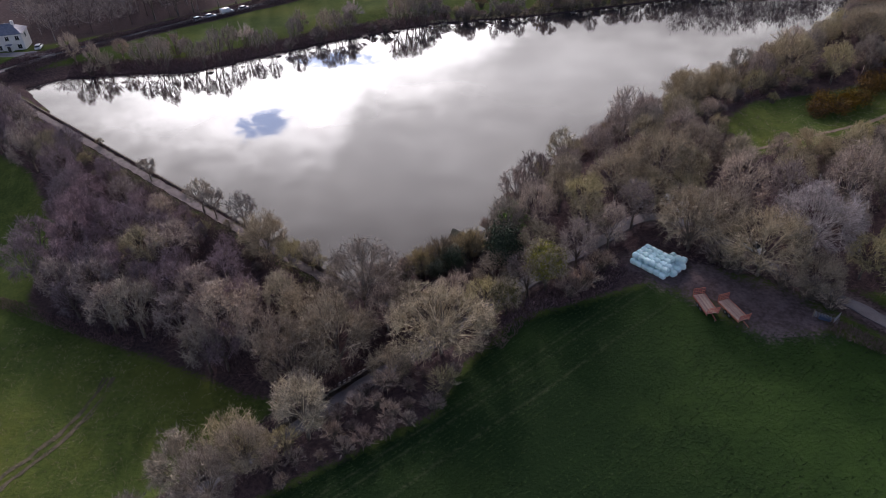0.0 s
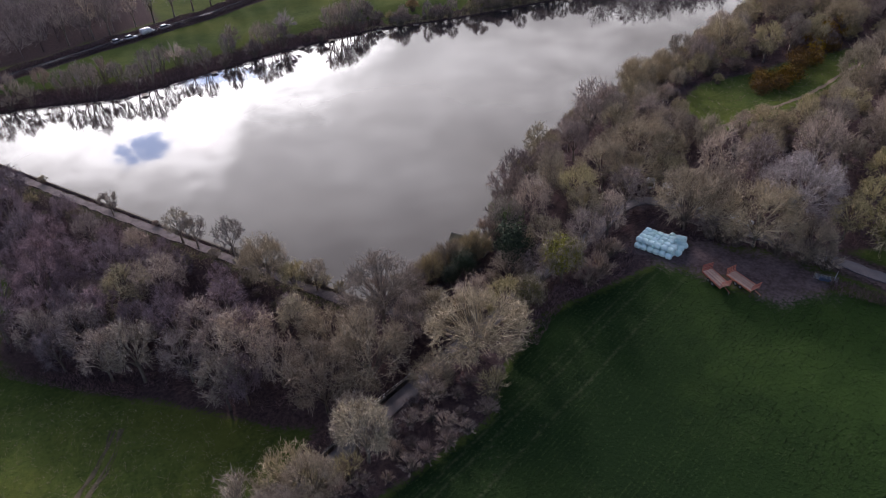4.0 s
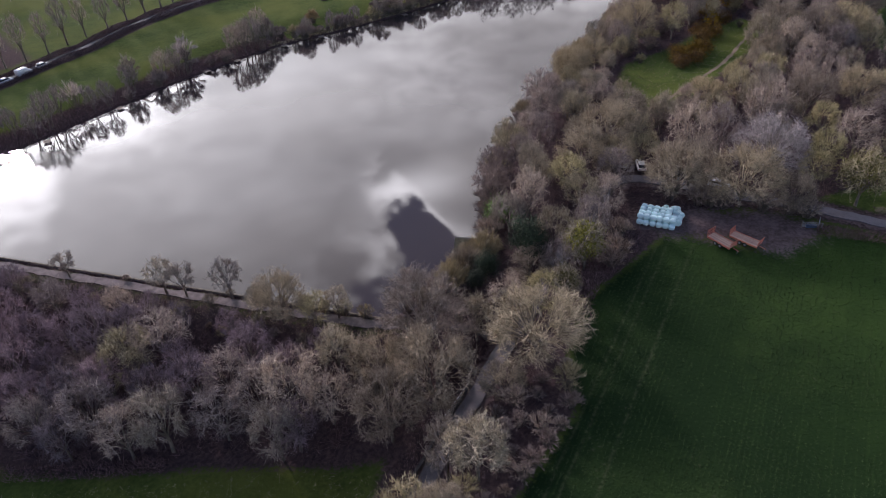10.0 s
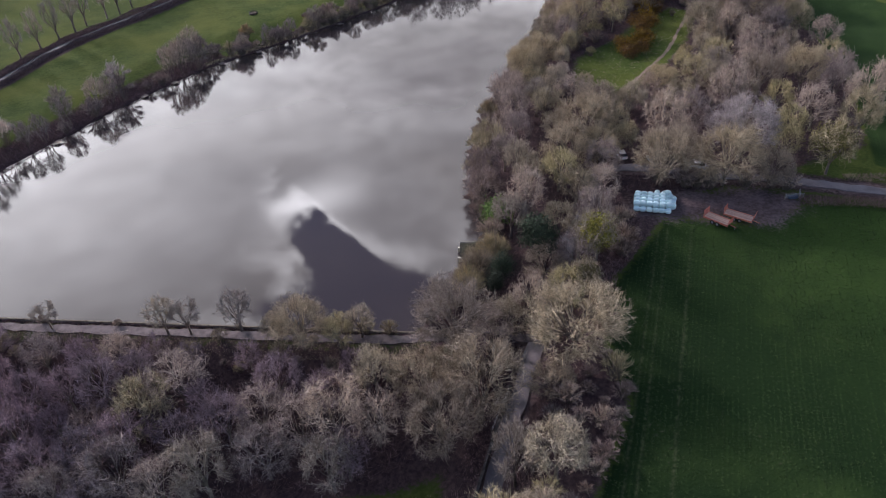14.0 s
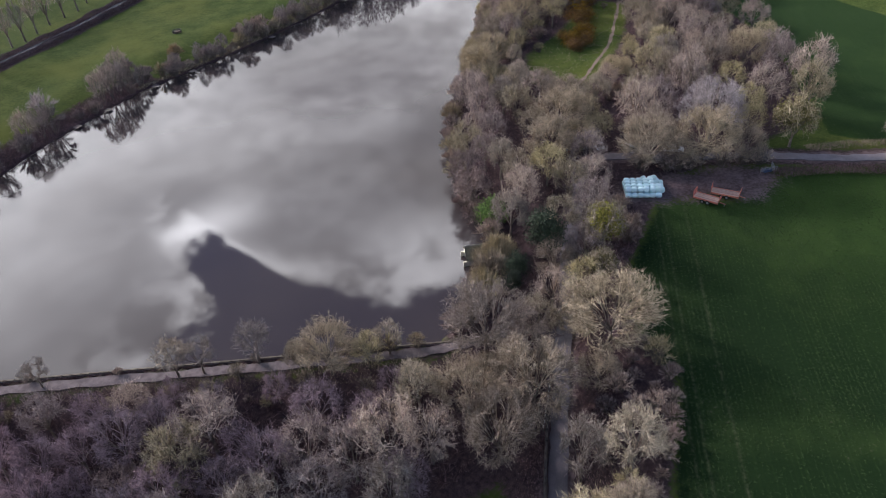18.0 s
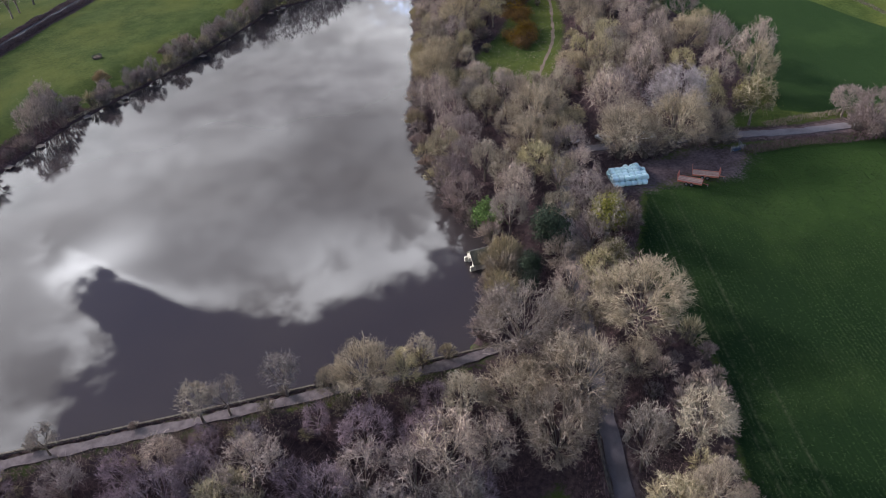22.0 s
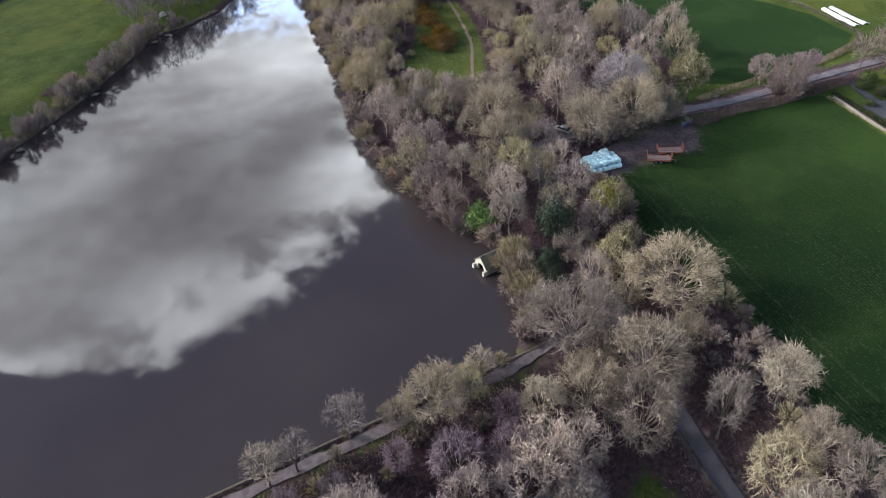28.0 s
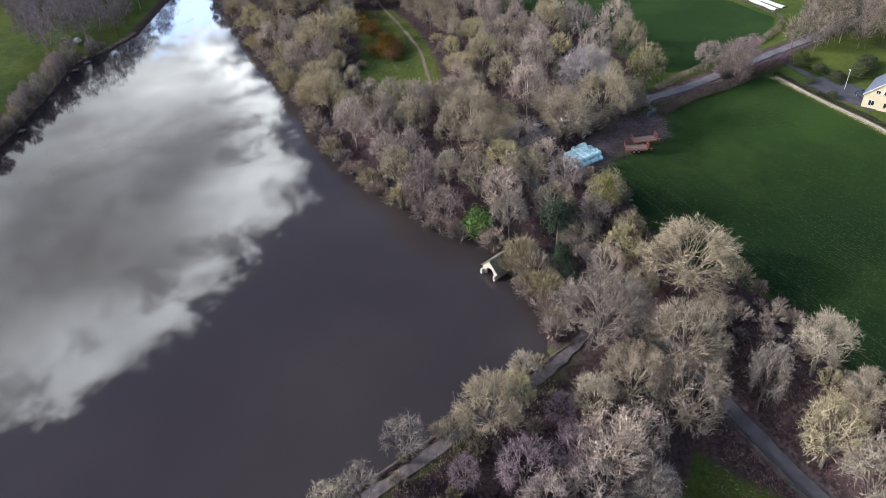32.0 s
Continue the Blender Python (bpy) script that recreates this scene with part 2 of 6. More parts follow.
TARMAC = surf("tarmac", (0.15, 0.135, 0.136), (0.25, 0.225, 0.226), 0.35, 0.85, bump=0.3, fine=30)
DARK_TARMAC = surf("dark_tarmac", (0.05, 0.05, 0.055), (0.09, 0.09, 0.10), 0.5, 0.8, bump=0.3, fine=30)
GRAVEL = surf("gravel", (0.08, 0.065, 0.064), (0.165, 0.138, 0.134), 0.8, 0.95, bump=0.6, fine=25)
EARTH = surf("earth", (0.12, 0.085, 0.065), (0.24, 0.18, 0.13), 0.8, 0.95, bump=0.6, fine=12)
MOSSY_STONE = surf("mossy_stone", (0.075, 0.062, 0.048), (0.16, 0.135, 0.095), 0.9, 0.9, bump=0.6)
RUT = surf("muddy_ruts", (0.05, 0.045, 0.025), (0.12, 0.10, 0.06), 0.8, 0.95, bump=0.6, fine=12)
STONE = surf("stone", (0.22, 0.20, 0.17), (0.40, 0.37, 0.32), 1.2, 0.9, bump=0.6)
DARK_STONE = surf("dark_wall_stone", (0.05, 0.045, 0.042), (0.11, 0.10, 0.09), 1.2, 0.8, bump=0.6)
PALE_STONE = surf("limewashed_stone", (0.34, 0.31, 0.24), (0.60, 0.56, 0.46), 1.6, 0.85, bump=0.4)
MOSSY_SLATE = surf("mossy_slate", (0.10, 0.085, 0.075), (0.19, 0.185, 0.11), 1.3, 0.85, bump=0.5, vary=0.5)
SLATE = surf("slate", (0.10, 0.115, 0.16), (0.17, 0.19, 0.24), 1.5, 0.6, bump=0.3, vary=0.4)
RENDER = surf("cream_render", (0.72, 0.70, 0.66), (0.84, 0.82, 0.78), 0.8, 0.85, bump=0.15)
BUFF_RENDER = surf("buff_render", (0.62, 0.52, 0.33), (0.74, 0.64, 0.43), 0.8, 0.85, bump=0.15)
TIMBER = surf("weathered_timber", (0.14, 0.11, 0.09), (0.28, 0.23, 0.19), 2.0, 0.85, bump=0.5, vary=0.4)
DECK = surf("trailer_planks", (0.33, 0.215, 0.17), (0.48, 0.34, 0.27), 2.0, 0.85, bump=0.5, vary=0.5)
RED_PAINT = surf("faded_red_paint", (0.40, 0.10, 0.07), (0.56, 0.19, 0.14), 2.0, 0.6, bump=0.2)
WHITE_PAINT = plain("white_paint", (0.78, 0.77, 0.74))
DARK_PAINT = plain("dark_paint", (0.05, 0.05, 0.05))
WRAP = surf("pale_green_film", (0.68, 0.95, 0.92), (0.80, 0.98, 0.97), 1.6, 0.3, spec=0.5, bump=0.5, vary=0.12, dist=0.03)
RUBBER = plain("rubber", (0.03, 0.03, 0.03), 0.85)
STEEL = plain("galvanised_steel", (0.45, 0.46, 0.47), 0.45, 0.8)
BLUE_STEEL = plain("blue_painted_steel", (0.07, 0.10, 0.17), 0.5)
GLASS = plain("dark_glass", (0.03, 0.035, 0.04), 0.05, 0.0, 0.6)
CAR_WHITE = plain("white_car_paint", (0.80, 0.80, 0.80), 0.25, 0.0, 0.6)
CAR_SILVER = plain("silver_car_paint", (0.50, 0.51, 0.52), 0.3, 0.6)
CAR_DARK = plain("dark_car_paint", (0.04, 0.05, 0.07), 0.25, 0.0, 0.6)
LAMP_RED = plain("red_lens", (0.45, 0.03, 0.03), 0.2)
LAMP_CLEAR = plain("clear_lens", (0.75, 0.75, 0.72), 0.15)
SHEET = surf("white_polythene", (0.72, 0.72, 0.72), (0.88, 0.88, 0.88), 0.4, 0.3, spec=0.5, bump=0.4, dist=0.1)


def water_material():
    m, k, b = material("lake_water", 0.02, 0.0, 0.5)
    at = k.add("ShaderNodeTexCoord").outputs["Object"]
    col = k.mix(k.step(k.noise(at, 0.02, 3.0), 0.35, 0.7), (0.036, 0.029, 0.030), (0.048, 0.039, 0.036))
    k.put(b.inputs["Base Color"], col)
    b.inputs["IOR"].default_value = 1.36
    ripple = k.math("ADD", k.noise(at, 1.3, 2.0), k.math("MULTIPLY", k.noise(at, 4.5, 2.0), 0.35))
    calm = k.step(k.noise(at, 0.035, 2.0), 0.35, 0.65)
    bumped(k, b, k.math("MULTIPLY", ripple, k.math("ADD", 0.25, calm)), 0.03, 0.05)
    return m


def ground_material():
    m, k, b = material("ground", 1.0, 0.0, 0.04)
    b.inputs["Diffuse Roughness"].default_value = 0.4
    at = k.add("ShaderNodeTexCoord").outputs["Object"]
    xyz = k.add("ShaderNodeSeparateXYZ", {0: at}).outputs
    zone = lambda n: k.add("ShaderNodeAttribute", attribute_name=n).outputs["Fac"]
    wide, mid, fine, grain = k.noise(at, 0.035, 4.0), k.noise(at, 0.22, 4.0), k.noise(at, 1.6, 4.0), k.noise(at, 7.0, 3.0)
    ragged = k.math("ADD", k.math("MULTIPLY", k.math("SUBTRACT", fine, 0.5), 0.7), k.math("MULTIPLY", k.math("SUBTRACT", mid, 0.5), 0.5))
    mask = lambda n: k.step(k.math("ADD", zone(n), k.math("MULTIPLY", ragged, 1.3)), 0.28, 0.72)
    # rough grass: green, with yellowed patches
    grass = k.mix(k.step(k.math("ADD", k.math("MULTIPLY", mid, 0.6), k.math("MULTIPLY", fine, 0.5)), 0.35, 0.75), (0.042, 0.068, 0.016), (0.088, 0.122, 0.029))
    grass = k.mix(k.math("MULTIPLY", k.step(k.math("ADD", wide, k.math("MULTIPLY", fine, 0.25)), 0.5, 0.8), 0.6), grass, (0.14, 0.155, 0.032))
    # young corn, drilled in rows
    across = k.math("ADD", k.math("MULTIPLY", xyz[0], -0.61), k.math("MULTIPLY", xyz[1], 0.79))
    along = k.math("ADD", k.math("MULTIPLY", xyz[0], 0.79), k.math("MULTIPLY", xyz[1], 0.61))
    rows = k.add("ShaderNodeCombineXYZ", {0: k.math("MULTIPLY", across, 1.6), 1: k.math("MULTIPLY", along, 0.05), 2: 0.0}).outputs[0]
    streak = k.noise(rows, 1.0, 3.0, 0.65)
    drill = k.math("ADD", 0.5, k.math("MULTIPLY", k.math("SINE", k.math("ADD", k.math("MULTIPLY", across, 9.2), k.math("MULTIPLY", mid, 1.5))), 0.5))
    f = k.math("ADD", k.math("MULTIPLY", drill, 0.12), k.math("ADD", k.math("MULTIPLY", streak, 0.7), k.math("MULTIPLY", k.math("SUBTRACT", fine, 0.5), 0.6)))
    corn = k.mix(k.step(f, 0.38, 0.92), (0.0125, 0.028, 0.0095), (0.031, 0.061, 0.0175))
    corn = k.mix(k.math("MULTIPLY", k.step(k.math("ADD", wide, k.math("MULTIPLY", mid, 0.2)), 0.56, 0.78), 0.6), corn, (0.038, 0.068, 0.018))
    # lighter and yellower towards the east end: brighter light put into the corn's colour
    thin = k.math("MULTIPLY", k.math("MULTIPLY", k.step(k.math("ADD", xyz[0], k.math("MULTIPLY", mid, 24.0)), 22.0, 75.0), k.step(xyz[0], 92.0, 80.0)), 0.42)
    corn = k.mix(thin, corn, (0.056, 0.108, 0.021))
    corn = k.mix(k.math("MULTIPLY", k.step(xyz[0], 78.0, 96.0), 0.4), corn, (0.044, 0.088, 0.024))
    # wheel lines left by the drill
    lines = 0.0
    for c in (53.4, 51.8, 47.6):
        d = k.math("DIVIDE", k.math("SUBTRACT", k.math("ADD", across, k.math("MULTIPLY", mid, 0.4)), c + 0.2), 0.24)
        lines = k.math("ADD", lines, k.math("POWER", 2.718, k.math("MULTIPLY", k.math("MULTIPLY", d, d), -1.0)))
    corn = k.mix(k.math("MULTIPLY", lines, k.math("MULTIPLY", k.step(fine, 0.35, 0.65), 0.55)), corn, (0.075, 0.085, 0.045))
    # floor of the woods and worn earth
    litter = k.mix(k.step(k.math("ADD", k.math("MULTIPLY", fine, 0.6), k.math("MULTIPLY", grain, 0.5)), 0.35, 0.75), (0.036, 0.024, 0.027), (0.112, 0.076, 0.072))
    earth = k.mix(k.step(k.math("ADD", k.math("MULTIPLY", fine, 0.6), k.math("MULTIPLY", mid, 0.5)), 0.35, 0.75), (0.075, 0.053, 0.052), (0.180, 0.134, 0.126))
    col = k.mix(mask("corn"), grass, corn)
    col = k.mix(mask("litter"), col, litter)
    worn = k.step(k.math("ADD", zone("earth"), k.math("MULTIPLY", ragged, 1.7)), 0.2, 0.8)
    col = k.mix(worn, col, earth)
    k.put(b.inputs["Base Color"], col)
    bumped(k, b, k.math("ADD", fine, k.math("MULTIPLY", grain, 0.5)), 0.7, 0.25)
    return m


WATER, GROUND = water_material(), ground_material()

# ---- helpers for building ----
rng = random.Random(7)


def mesh_from(name, verts, faces, mat, uv=None):
    me = bpy.data.meshes.new(name)
    me.from_pydata(verts, [], faces)
    me.materials.append(mat)
    return me


def tri_mesh(name, verts, tris, mat):
    """A mesh from arrays of corners and triangles."""
    me = bpy.data.meshes.new(name)
    n = len(tris)
    me.vertices.add(len(verts))
    me.vertices.foreach_set("co", np.asarray(verts, np.float32).ravel())
    me.loops.add(3 * n)
    me.loops.foreach_set("vertex_index", np.asarray(tris, np.int32).ravel())
    me.polygons.add(n)
    me.polygons.foreach_set("loop_start", np.arange(0, 3 * n, 3, dtype=np.int32))
    me.update(calc_edges=True)
    me.materials.append(mat)
    return me


def part(name, bm, mat, parent, label=""):
    """Link a bmesh (or a ready mesh) as one mesh object under a thing or a part."""
    if isinstance(bm, bmesh.types.BMesh):
        me = bpy.data.meshes.new(name)
        bm.to_mesh(me)
        bm.free()
        me.materials.append(mat)
    else:
        me = bm
    ob = new(name, me)
    ob.parent = parent
    return tagged(ob, label)


def thing(name, label, category, m=None, group="", kind="", data=None):
    ob = new(name, data)
    if m is not None:
        ob.matrix_world = m
    return tagged(ob, label, category, group, kind)


def block(bm, size, at=(0, 0, 0), rz=0.0, bevel=0.0, rx=0.0, ry=0.0):
    """A box with softened edges, added to bm."""
    made = bmesh.ops.create_cube(bm, size=1.0, matrix=pose(*at, rx, ry, rz) @ Matrix.Diagonal((*size, 1)))
    if bevel:
        edges = list({e for v in made["verts"] for e in v.link_edges})
        bmesh.ops.bevel(bm, geom=edges, offset=bevel, segments=1, affect="EDGES")
    return bm


def box(size, at=(0, 0, 0), rz=0.0, bevel=0.0, rx=0.0, ry=0.0):
    return block(bmesh.new(), size, at, rz, bevel, rx, ry)


def rod(bm, a, b, r, r2=None, sides=8):
    a, b = Vector(a), Vector(b)
    m = Matrix.Translation((a + b) / 2) @ (b - a).to_track_quat("Z", "Y").to_matrix().to_4x4()
    bmesh.ops.create_cone(bm, cap_ends=True, segments=sides, radius1=r, radius2=r if r2 is None else r2, depth=(b - a).length, matrix=m)
    return bm


def drum(r, width, at=(0, 0, 0), axis="Y", sides=20, bevel=0.03):
    bm = bmesh.new()
    turn = {"Y": pose(0, 0, 0, 90), "X": pose(0, 0, 0, 0, 90), "Z": Matrix()}[axis]
    bmesh.ops.create_cone(bm, cap_ends=True, segments=sides, radius1=r, radius2=r, depth=width, matrix=Matrix.Translation(at) @ turn)
    rims = [e for e in bm.edges if any(len(f.verts) > 4 for f in e.link_faces)]
    bmesh.ops.bevel(bm, geom=rims, offset=bevel, segments=2, affect="EDGES")
    return bm


# ---- plan of the place ----
LAKE = [(-20, 98.5), (-31.6, 108.0), (-46.9, 120.9), (-62.9, 134.4), (-82.8, 151.2), (-108.8, 173.2), (-129, 196), (-118, 202), (-104, 203), (-81, 203), (-58, 215), (-37.6, 226),
        (-8, 237.5), (10.8, 239.8), (35, 243.5), (66, 251), (85, 256.5), (98, 252), (113, 251), (149, 259), (200, 285), (420, 430), (440, 410), (215, 275), (150.5, 241), (138, 227.5), (106, 204.5),
        (85, 187.5), (70.5, 176.5), (55, 165.8), (44, 157.5), (34, 150), (26.5, 142), (15, 127), (10.5, 117), (4, 110), (-2, 105.5), (-10.5, 101)]
LAKE_Z = -5.0
LANE = [(128, 18, -1.5), (104, 42, -1.2), (85.4, 60.8, -1.0), (74.2, 71.7, -0.9), (66, 82, -0.7), (59, 90, -0.5), (52, 97, -0.4), (46, 105, -0.5), (40, 111.5, -0.8), (34, 111.6, -1.1), (27, 106.3, -1.9),
        (18, 101.3, -3.2), (9.5, 95.5, -4.6), (2.2, 90, -5.7), (-5, 85.2, -6.5), (-12, 80, -7.1), (-22, 72.6, -8.4), (-31, 65.5, -9.4), (-37, 60.6, -10), (-58, 43, -11.2), (-95, 12, -12.2), (-150, -35, -13)]
FAR_LANE = [(-150, 190, -2.2), (-137, 203, -2.0), (-126, 214, -1.9), (-97, 237, -1.8), (-62.5, 262.5, -1.8), (-40.5, 281, -1.8), (-1, 300.5, -1.6), (21, 312.5, -1.5), (61, 331, -1.4), (140, 362, -1.2)]
DAM_A, DAM_DIR, DAM_OUT = np.array((-20.0, 98.5)), np.array((-0.7635, 0.646)), np.array((-0.646, -0.7635))
CORN = [(24, 88.5), (33, 92), (39.5, 86), (45, 79.5), (57.5, 78.8), (65, 72.2), (77, 59.6), (83, 53), (81.3, 50.6), (54, 32), (20, 6), (-30, -40), (-75, 10), (-28, 51), (-14, 59.5), (-4, 65), (0, 73), (8, 83)]
CORN_2 = [(83.5, 74), (89, 67.5), (95, 63.2), (105, 53.4), (118, 44.8), (127, 42.6), (141, 53), (165, 100), (190, 170), (147, 142), (127, 116), (112, 102), (88, 84), (82, 79)]
EAST_WOOD = [(24, 89), (30, 97), (44, 95), (56, 90), (64, 89), (88, 84), (112, 103), (127, 117), (147, 143), (190, 172), (260, 240), (215, 274), (150, 240), (106, 204), (85, 187), (55, 165), (34, 150), (15, 127), (4, 110), (-2, 105), (-19, 98), (-13, 82), (4, 76), (10, 84)]
MUD = [(29, 96), (33, 91.5), (40, 86.5), (47, 78.5), (57, 78), (59, 82), (56, 88), (46, 94), (38, 99), (30, 101)]
CLEARING = [(60, 147), (62, 133), (78, 136), (97, 144), (112, 152), (128, 163), (126, 172), (108, 170), (92, 164), (73, 160)]


def dist_line(x, y, pts, closed=False):
    """Distance to a line of points, and the height (third number) of the nearest place on it."""
    best, zz = np.full(x.shape, 1e9), np.zeros(x.shape)
    pts = list(pts) + ([pts[0]] if closed else [])
    for a, b in zip(pts, pts[1:]):
        dx, dy = b[0] - a[0], b[1] - a[1]
        t = np.clip(((x - a[0]) * dx + (y - a[1]) * dy) / (dx * dx + dy * dy), 0, 1)
        d = np.hypot(x - a[0] - t * dx, y - a[1] - t * dy)
        near = d < best
        best = np.where(near, d, best)
        if len(a) > 2:
            zz = np.where(near, a[2] + t * (b[2] - a[2]), zz)
    return best, zz


def inside(x, y, poly):
    hit = np.zeros(x.shape, bool)
    for (ax, ay), (bx, by) in zip(poly, poly[1:] + poly[:1]):
        c = ((ay > y) != (by > y)) & (x < (bx - ax) * (y - ay) / (by - ay + 1e-12) + ax)
        hit ^= c
    return hit


def signed(x, y, poly):
    d = dist_line(x, y, poly, True)[0]
    return np.where(inside(x, y, poly), -d, d)


def ease(v, lo, hi):
    t = np.clip((v - lo) / (hi - lo), 0, 1)
    return t * t * (3 - 2 * t)


def dam_coords(x, y):
    rx, ry = x - DAM_A[0], y - DAM_A[1]
    return rx * DAM_DIR[0] + ry * DAM_DIR[1], rx * DAM_OUT[0] + ry * DAM_OUT[1]


def land(x, y):
    """Height of the ground."""
    x, y = np.asarray(x, float), np.asarray(y, float)
    a, s = dam_coords(x, y)
    dl = signed(x, y, LAKE)
    roll = 0.35 * np.sin(x * 0.061 + 1.3) * np.cos(y * 0.053) + 0.15 * np.sin(x * 0.17 + y * 0.13)
    top = np.interp(y, [20, 60, 95, 200, 230], [-2.0, -1.4, -0.2, -0.4, -2.0]) + roll * ease(dl, 5, 40)
    bank = LAKE_Z + 0.35 + (top - LAKE_Z - 0.35) * ease(dl, 0.3, 17)
    below = np.interp(s, [-4, 0.2, 4.6, 24, 42, 200], [-4.0, -4.0, -4.15, -11.2, -12.0, -13.5]) + roll * 0.6 * ease(s, 20, 40)
    w = ease(a, -19, -9) * ease(s, -7, -1)
    z = bank + (below - bank) * w
    d, lz = dist_line(x, y, LANE)
    z = z + (lz - 0.05 - z) * (1 - ease(d, 2.0, 8.5))
    d, lz = dist_line(x, y, FAR_LANE)
    z = z + (lz - 0.05 - z) * (1 - ease(d, 2.6, 6))
    return np.where(dl < 0, LAKE_Z - 0.1 - np.minimum(1.8, -dl * 0.5), z)


def ground_z(x, y):
    return float(land(np.array([x]), np.array([y]))[0])


def axis(lo, hi, step, far):
    core = list(np.arange(lo, hi + 0.01, step))
    left, right, d = [], [], step
    while (left[-1] if left else lo) > -far:
        d *= 1.35
        left.append((left[-1] if left else lo) - d)
    d = step
    while (right[-1] if right else hi) < far:
        d *= 1.35
        right.append((right[-1] if right else hi) + d)
    return np.array(left[::-1] + core + right)


def build_ground():
    gx, gy = axis(-150, 170, 1.25, 2600), axis(-20, 340, 1.25, 2600)
    x, y = [v.ravel() for v in np.meshgrid(gx, gy)]
    z = land(x, y)
    nx, ny = len(gx), len(gy)
    i = (np.arange(ny - 1)[:, None] * nx + np.arange(nx - 1)[None]).ravel()
    tris = np.concatenate([np.stack([i, i + 1, i + nx + 1], 1), np.stack([i, i + nx + 1, i + nx], 1)])
    me = tri_mesh("ground", np.stack([x, y, z], 1), tris, GROUND)
    me.polygons.foreach_set("use_smooth", np.ones(len(tris), bool))
    a, s = dam_coords(x, y)
    soft = lambda d, w=1.5: np.clip(0.5 - d / (2 * w), 0, 1)
    dlake, dlane, dfar = signed(x, y, LAKE), dist_line(x, y, LANE)[0], dist_line(x, y, FAR_LANE)[0]
    corn = np.maximum(soft(signed(x, y, CORN), 1.8), soft(signed(x, y, CORN_2), 1.2))
    lower = np.interp(a, [-12, 0, 18, 40, 55, 75, 100, 160], [20, 26, 30, 37, 38, 22, 16, 18])
    wood = np.maximum(soft(signed(x, y, EAST_WOOD), 2.0), np.where((a > -20) & (s > -2) & (dlake > 0), soft(s - lower, 2.0), 0) * ease(a, -24, -18))
    bramble = [(14, 84), (24, 87.5), (34, 91.5), (31, 98), (25, 103), (14, 94)]
    wood = np.maximum(wood, soft(signed(x, y, bramble), 1.5) * (1 - 0.6 * corn))
    wood = np.maximum(wood, soft(signed(x, y, [(-12, 84), (-26, 70), (-34, 63.5), (-36, 68), (-25, 84)]), 2.0))
    strip = np.where((a < -10) & (a > -42) & (s > -12) & (s < 75), 1.0, 0.0)
    wood = np.maximum(wood, strip * (1 - corn))
    wood *= 1 - 0.84 * soft(signed(x, y, CLEARING), 2.0)
    crest = (a > -4) & (s > -1) & (s < 5)
    verge = soft(dlane - np.where(x > 56, 3.6, 4.0), 1.5) * 0.9
    wood = np.maximum(wood, soft(dfar - 5.0, 1.5))
    wood = np.maximum(wood, np.where(y > 195, soft(dlake - np.where(x < 0, 7.5, 3.0), 2.0), soft(dlake - 1.5, 1.0)) * (dlake > -1))
    far_wood = soft(signed(x, y, [(-135, 222), (-108, 236), (-78, 262), (-90, 300), (-200, 300), (-160, 236)]), 4)
    litter = np.maximum.reduce([wood, verge * (1 - corn), far_wood])
    earth = np.maximum(soft(signed(x, y, MUD), 3.0), soft(dlane - 2.4, 0.8))
    litter = np.where(crest, litter * 0.55, litter)
    for nm, val in (("corn", corn), ("litter", litter * (1 - 0.9 * corn)), ("earth", earth)):
        at = me.attributes.new(nm, "FLOAT", "POINT")
        at.data.foreach_set("value", val.astype(np.float32))
    thing("ground", "rolling farmland with grass, young corn and woodland floor", "ground", kind="structure", data=me)


build_ground()


def flat_poly(name, pts, z, mat):
    bm = bmesh.new()
    bm.faces.new([bm.verts.new((px, py, z)) for px, py in pts])
    bmesh.ops.triangulate(bm, faces=bm.faces[:])
    me = bpy.data.meshes.new(name)
    bm.to_mesh(me)
    bm.free()
    me.materials.append(mat)
    return me


thing("water", "still brown reservoir water reflecting cloud and sky", "water", kind="structure", data=flat_poly("water", LAKE, LAKE_Z, WATER))


def smooth_line(pts, step=1.5):
    """A line through the points, rounded at its bends."""
    out = []
    p = [np.array(q, float) for q in pts]
    p = [2 * p[0] - p[1]] + p + [2 * p[-1] - p[-2]]
    for i in range(1, len(p) - 2):
        n = max(2, int(np.linalg.norm(p[i + 1] - p[i]) / step))
        for j in range(n):
            t = j / n
            out.append(0.5 * (2 * p[i] + (p[i + 1] - p[i - 1]) * t + (2 * p[i - 1] - 5 * p[i] + 4 * p[i + 1] - p[i + 2]) * t * t + (3 * p[i] - p[i - 1] - 3 * p[i + 1] + p[i + 2]) * t ** 3))
    return np.array(out + [p[-2]])


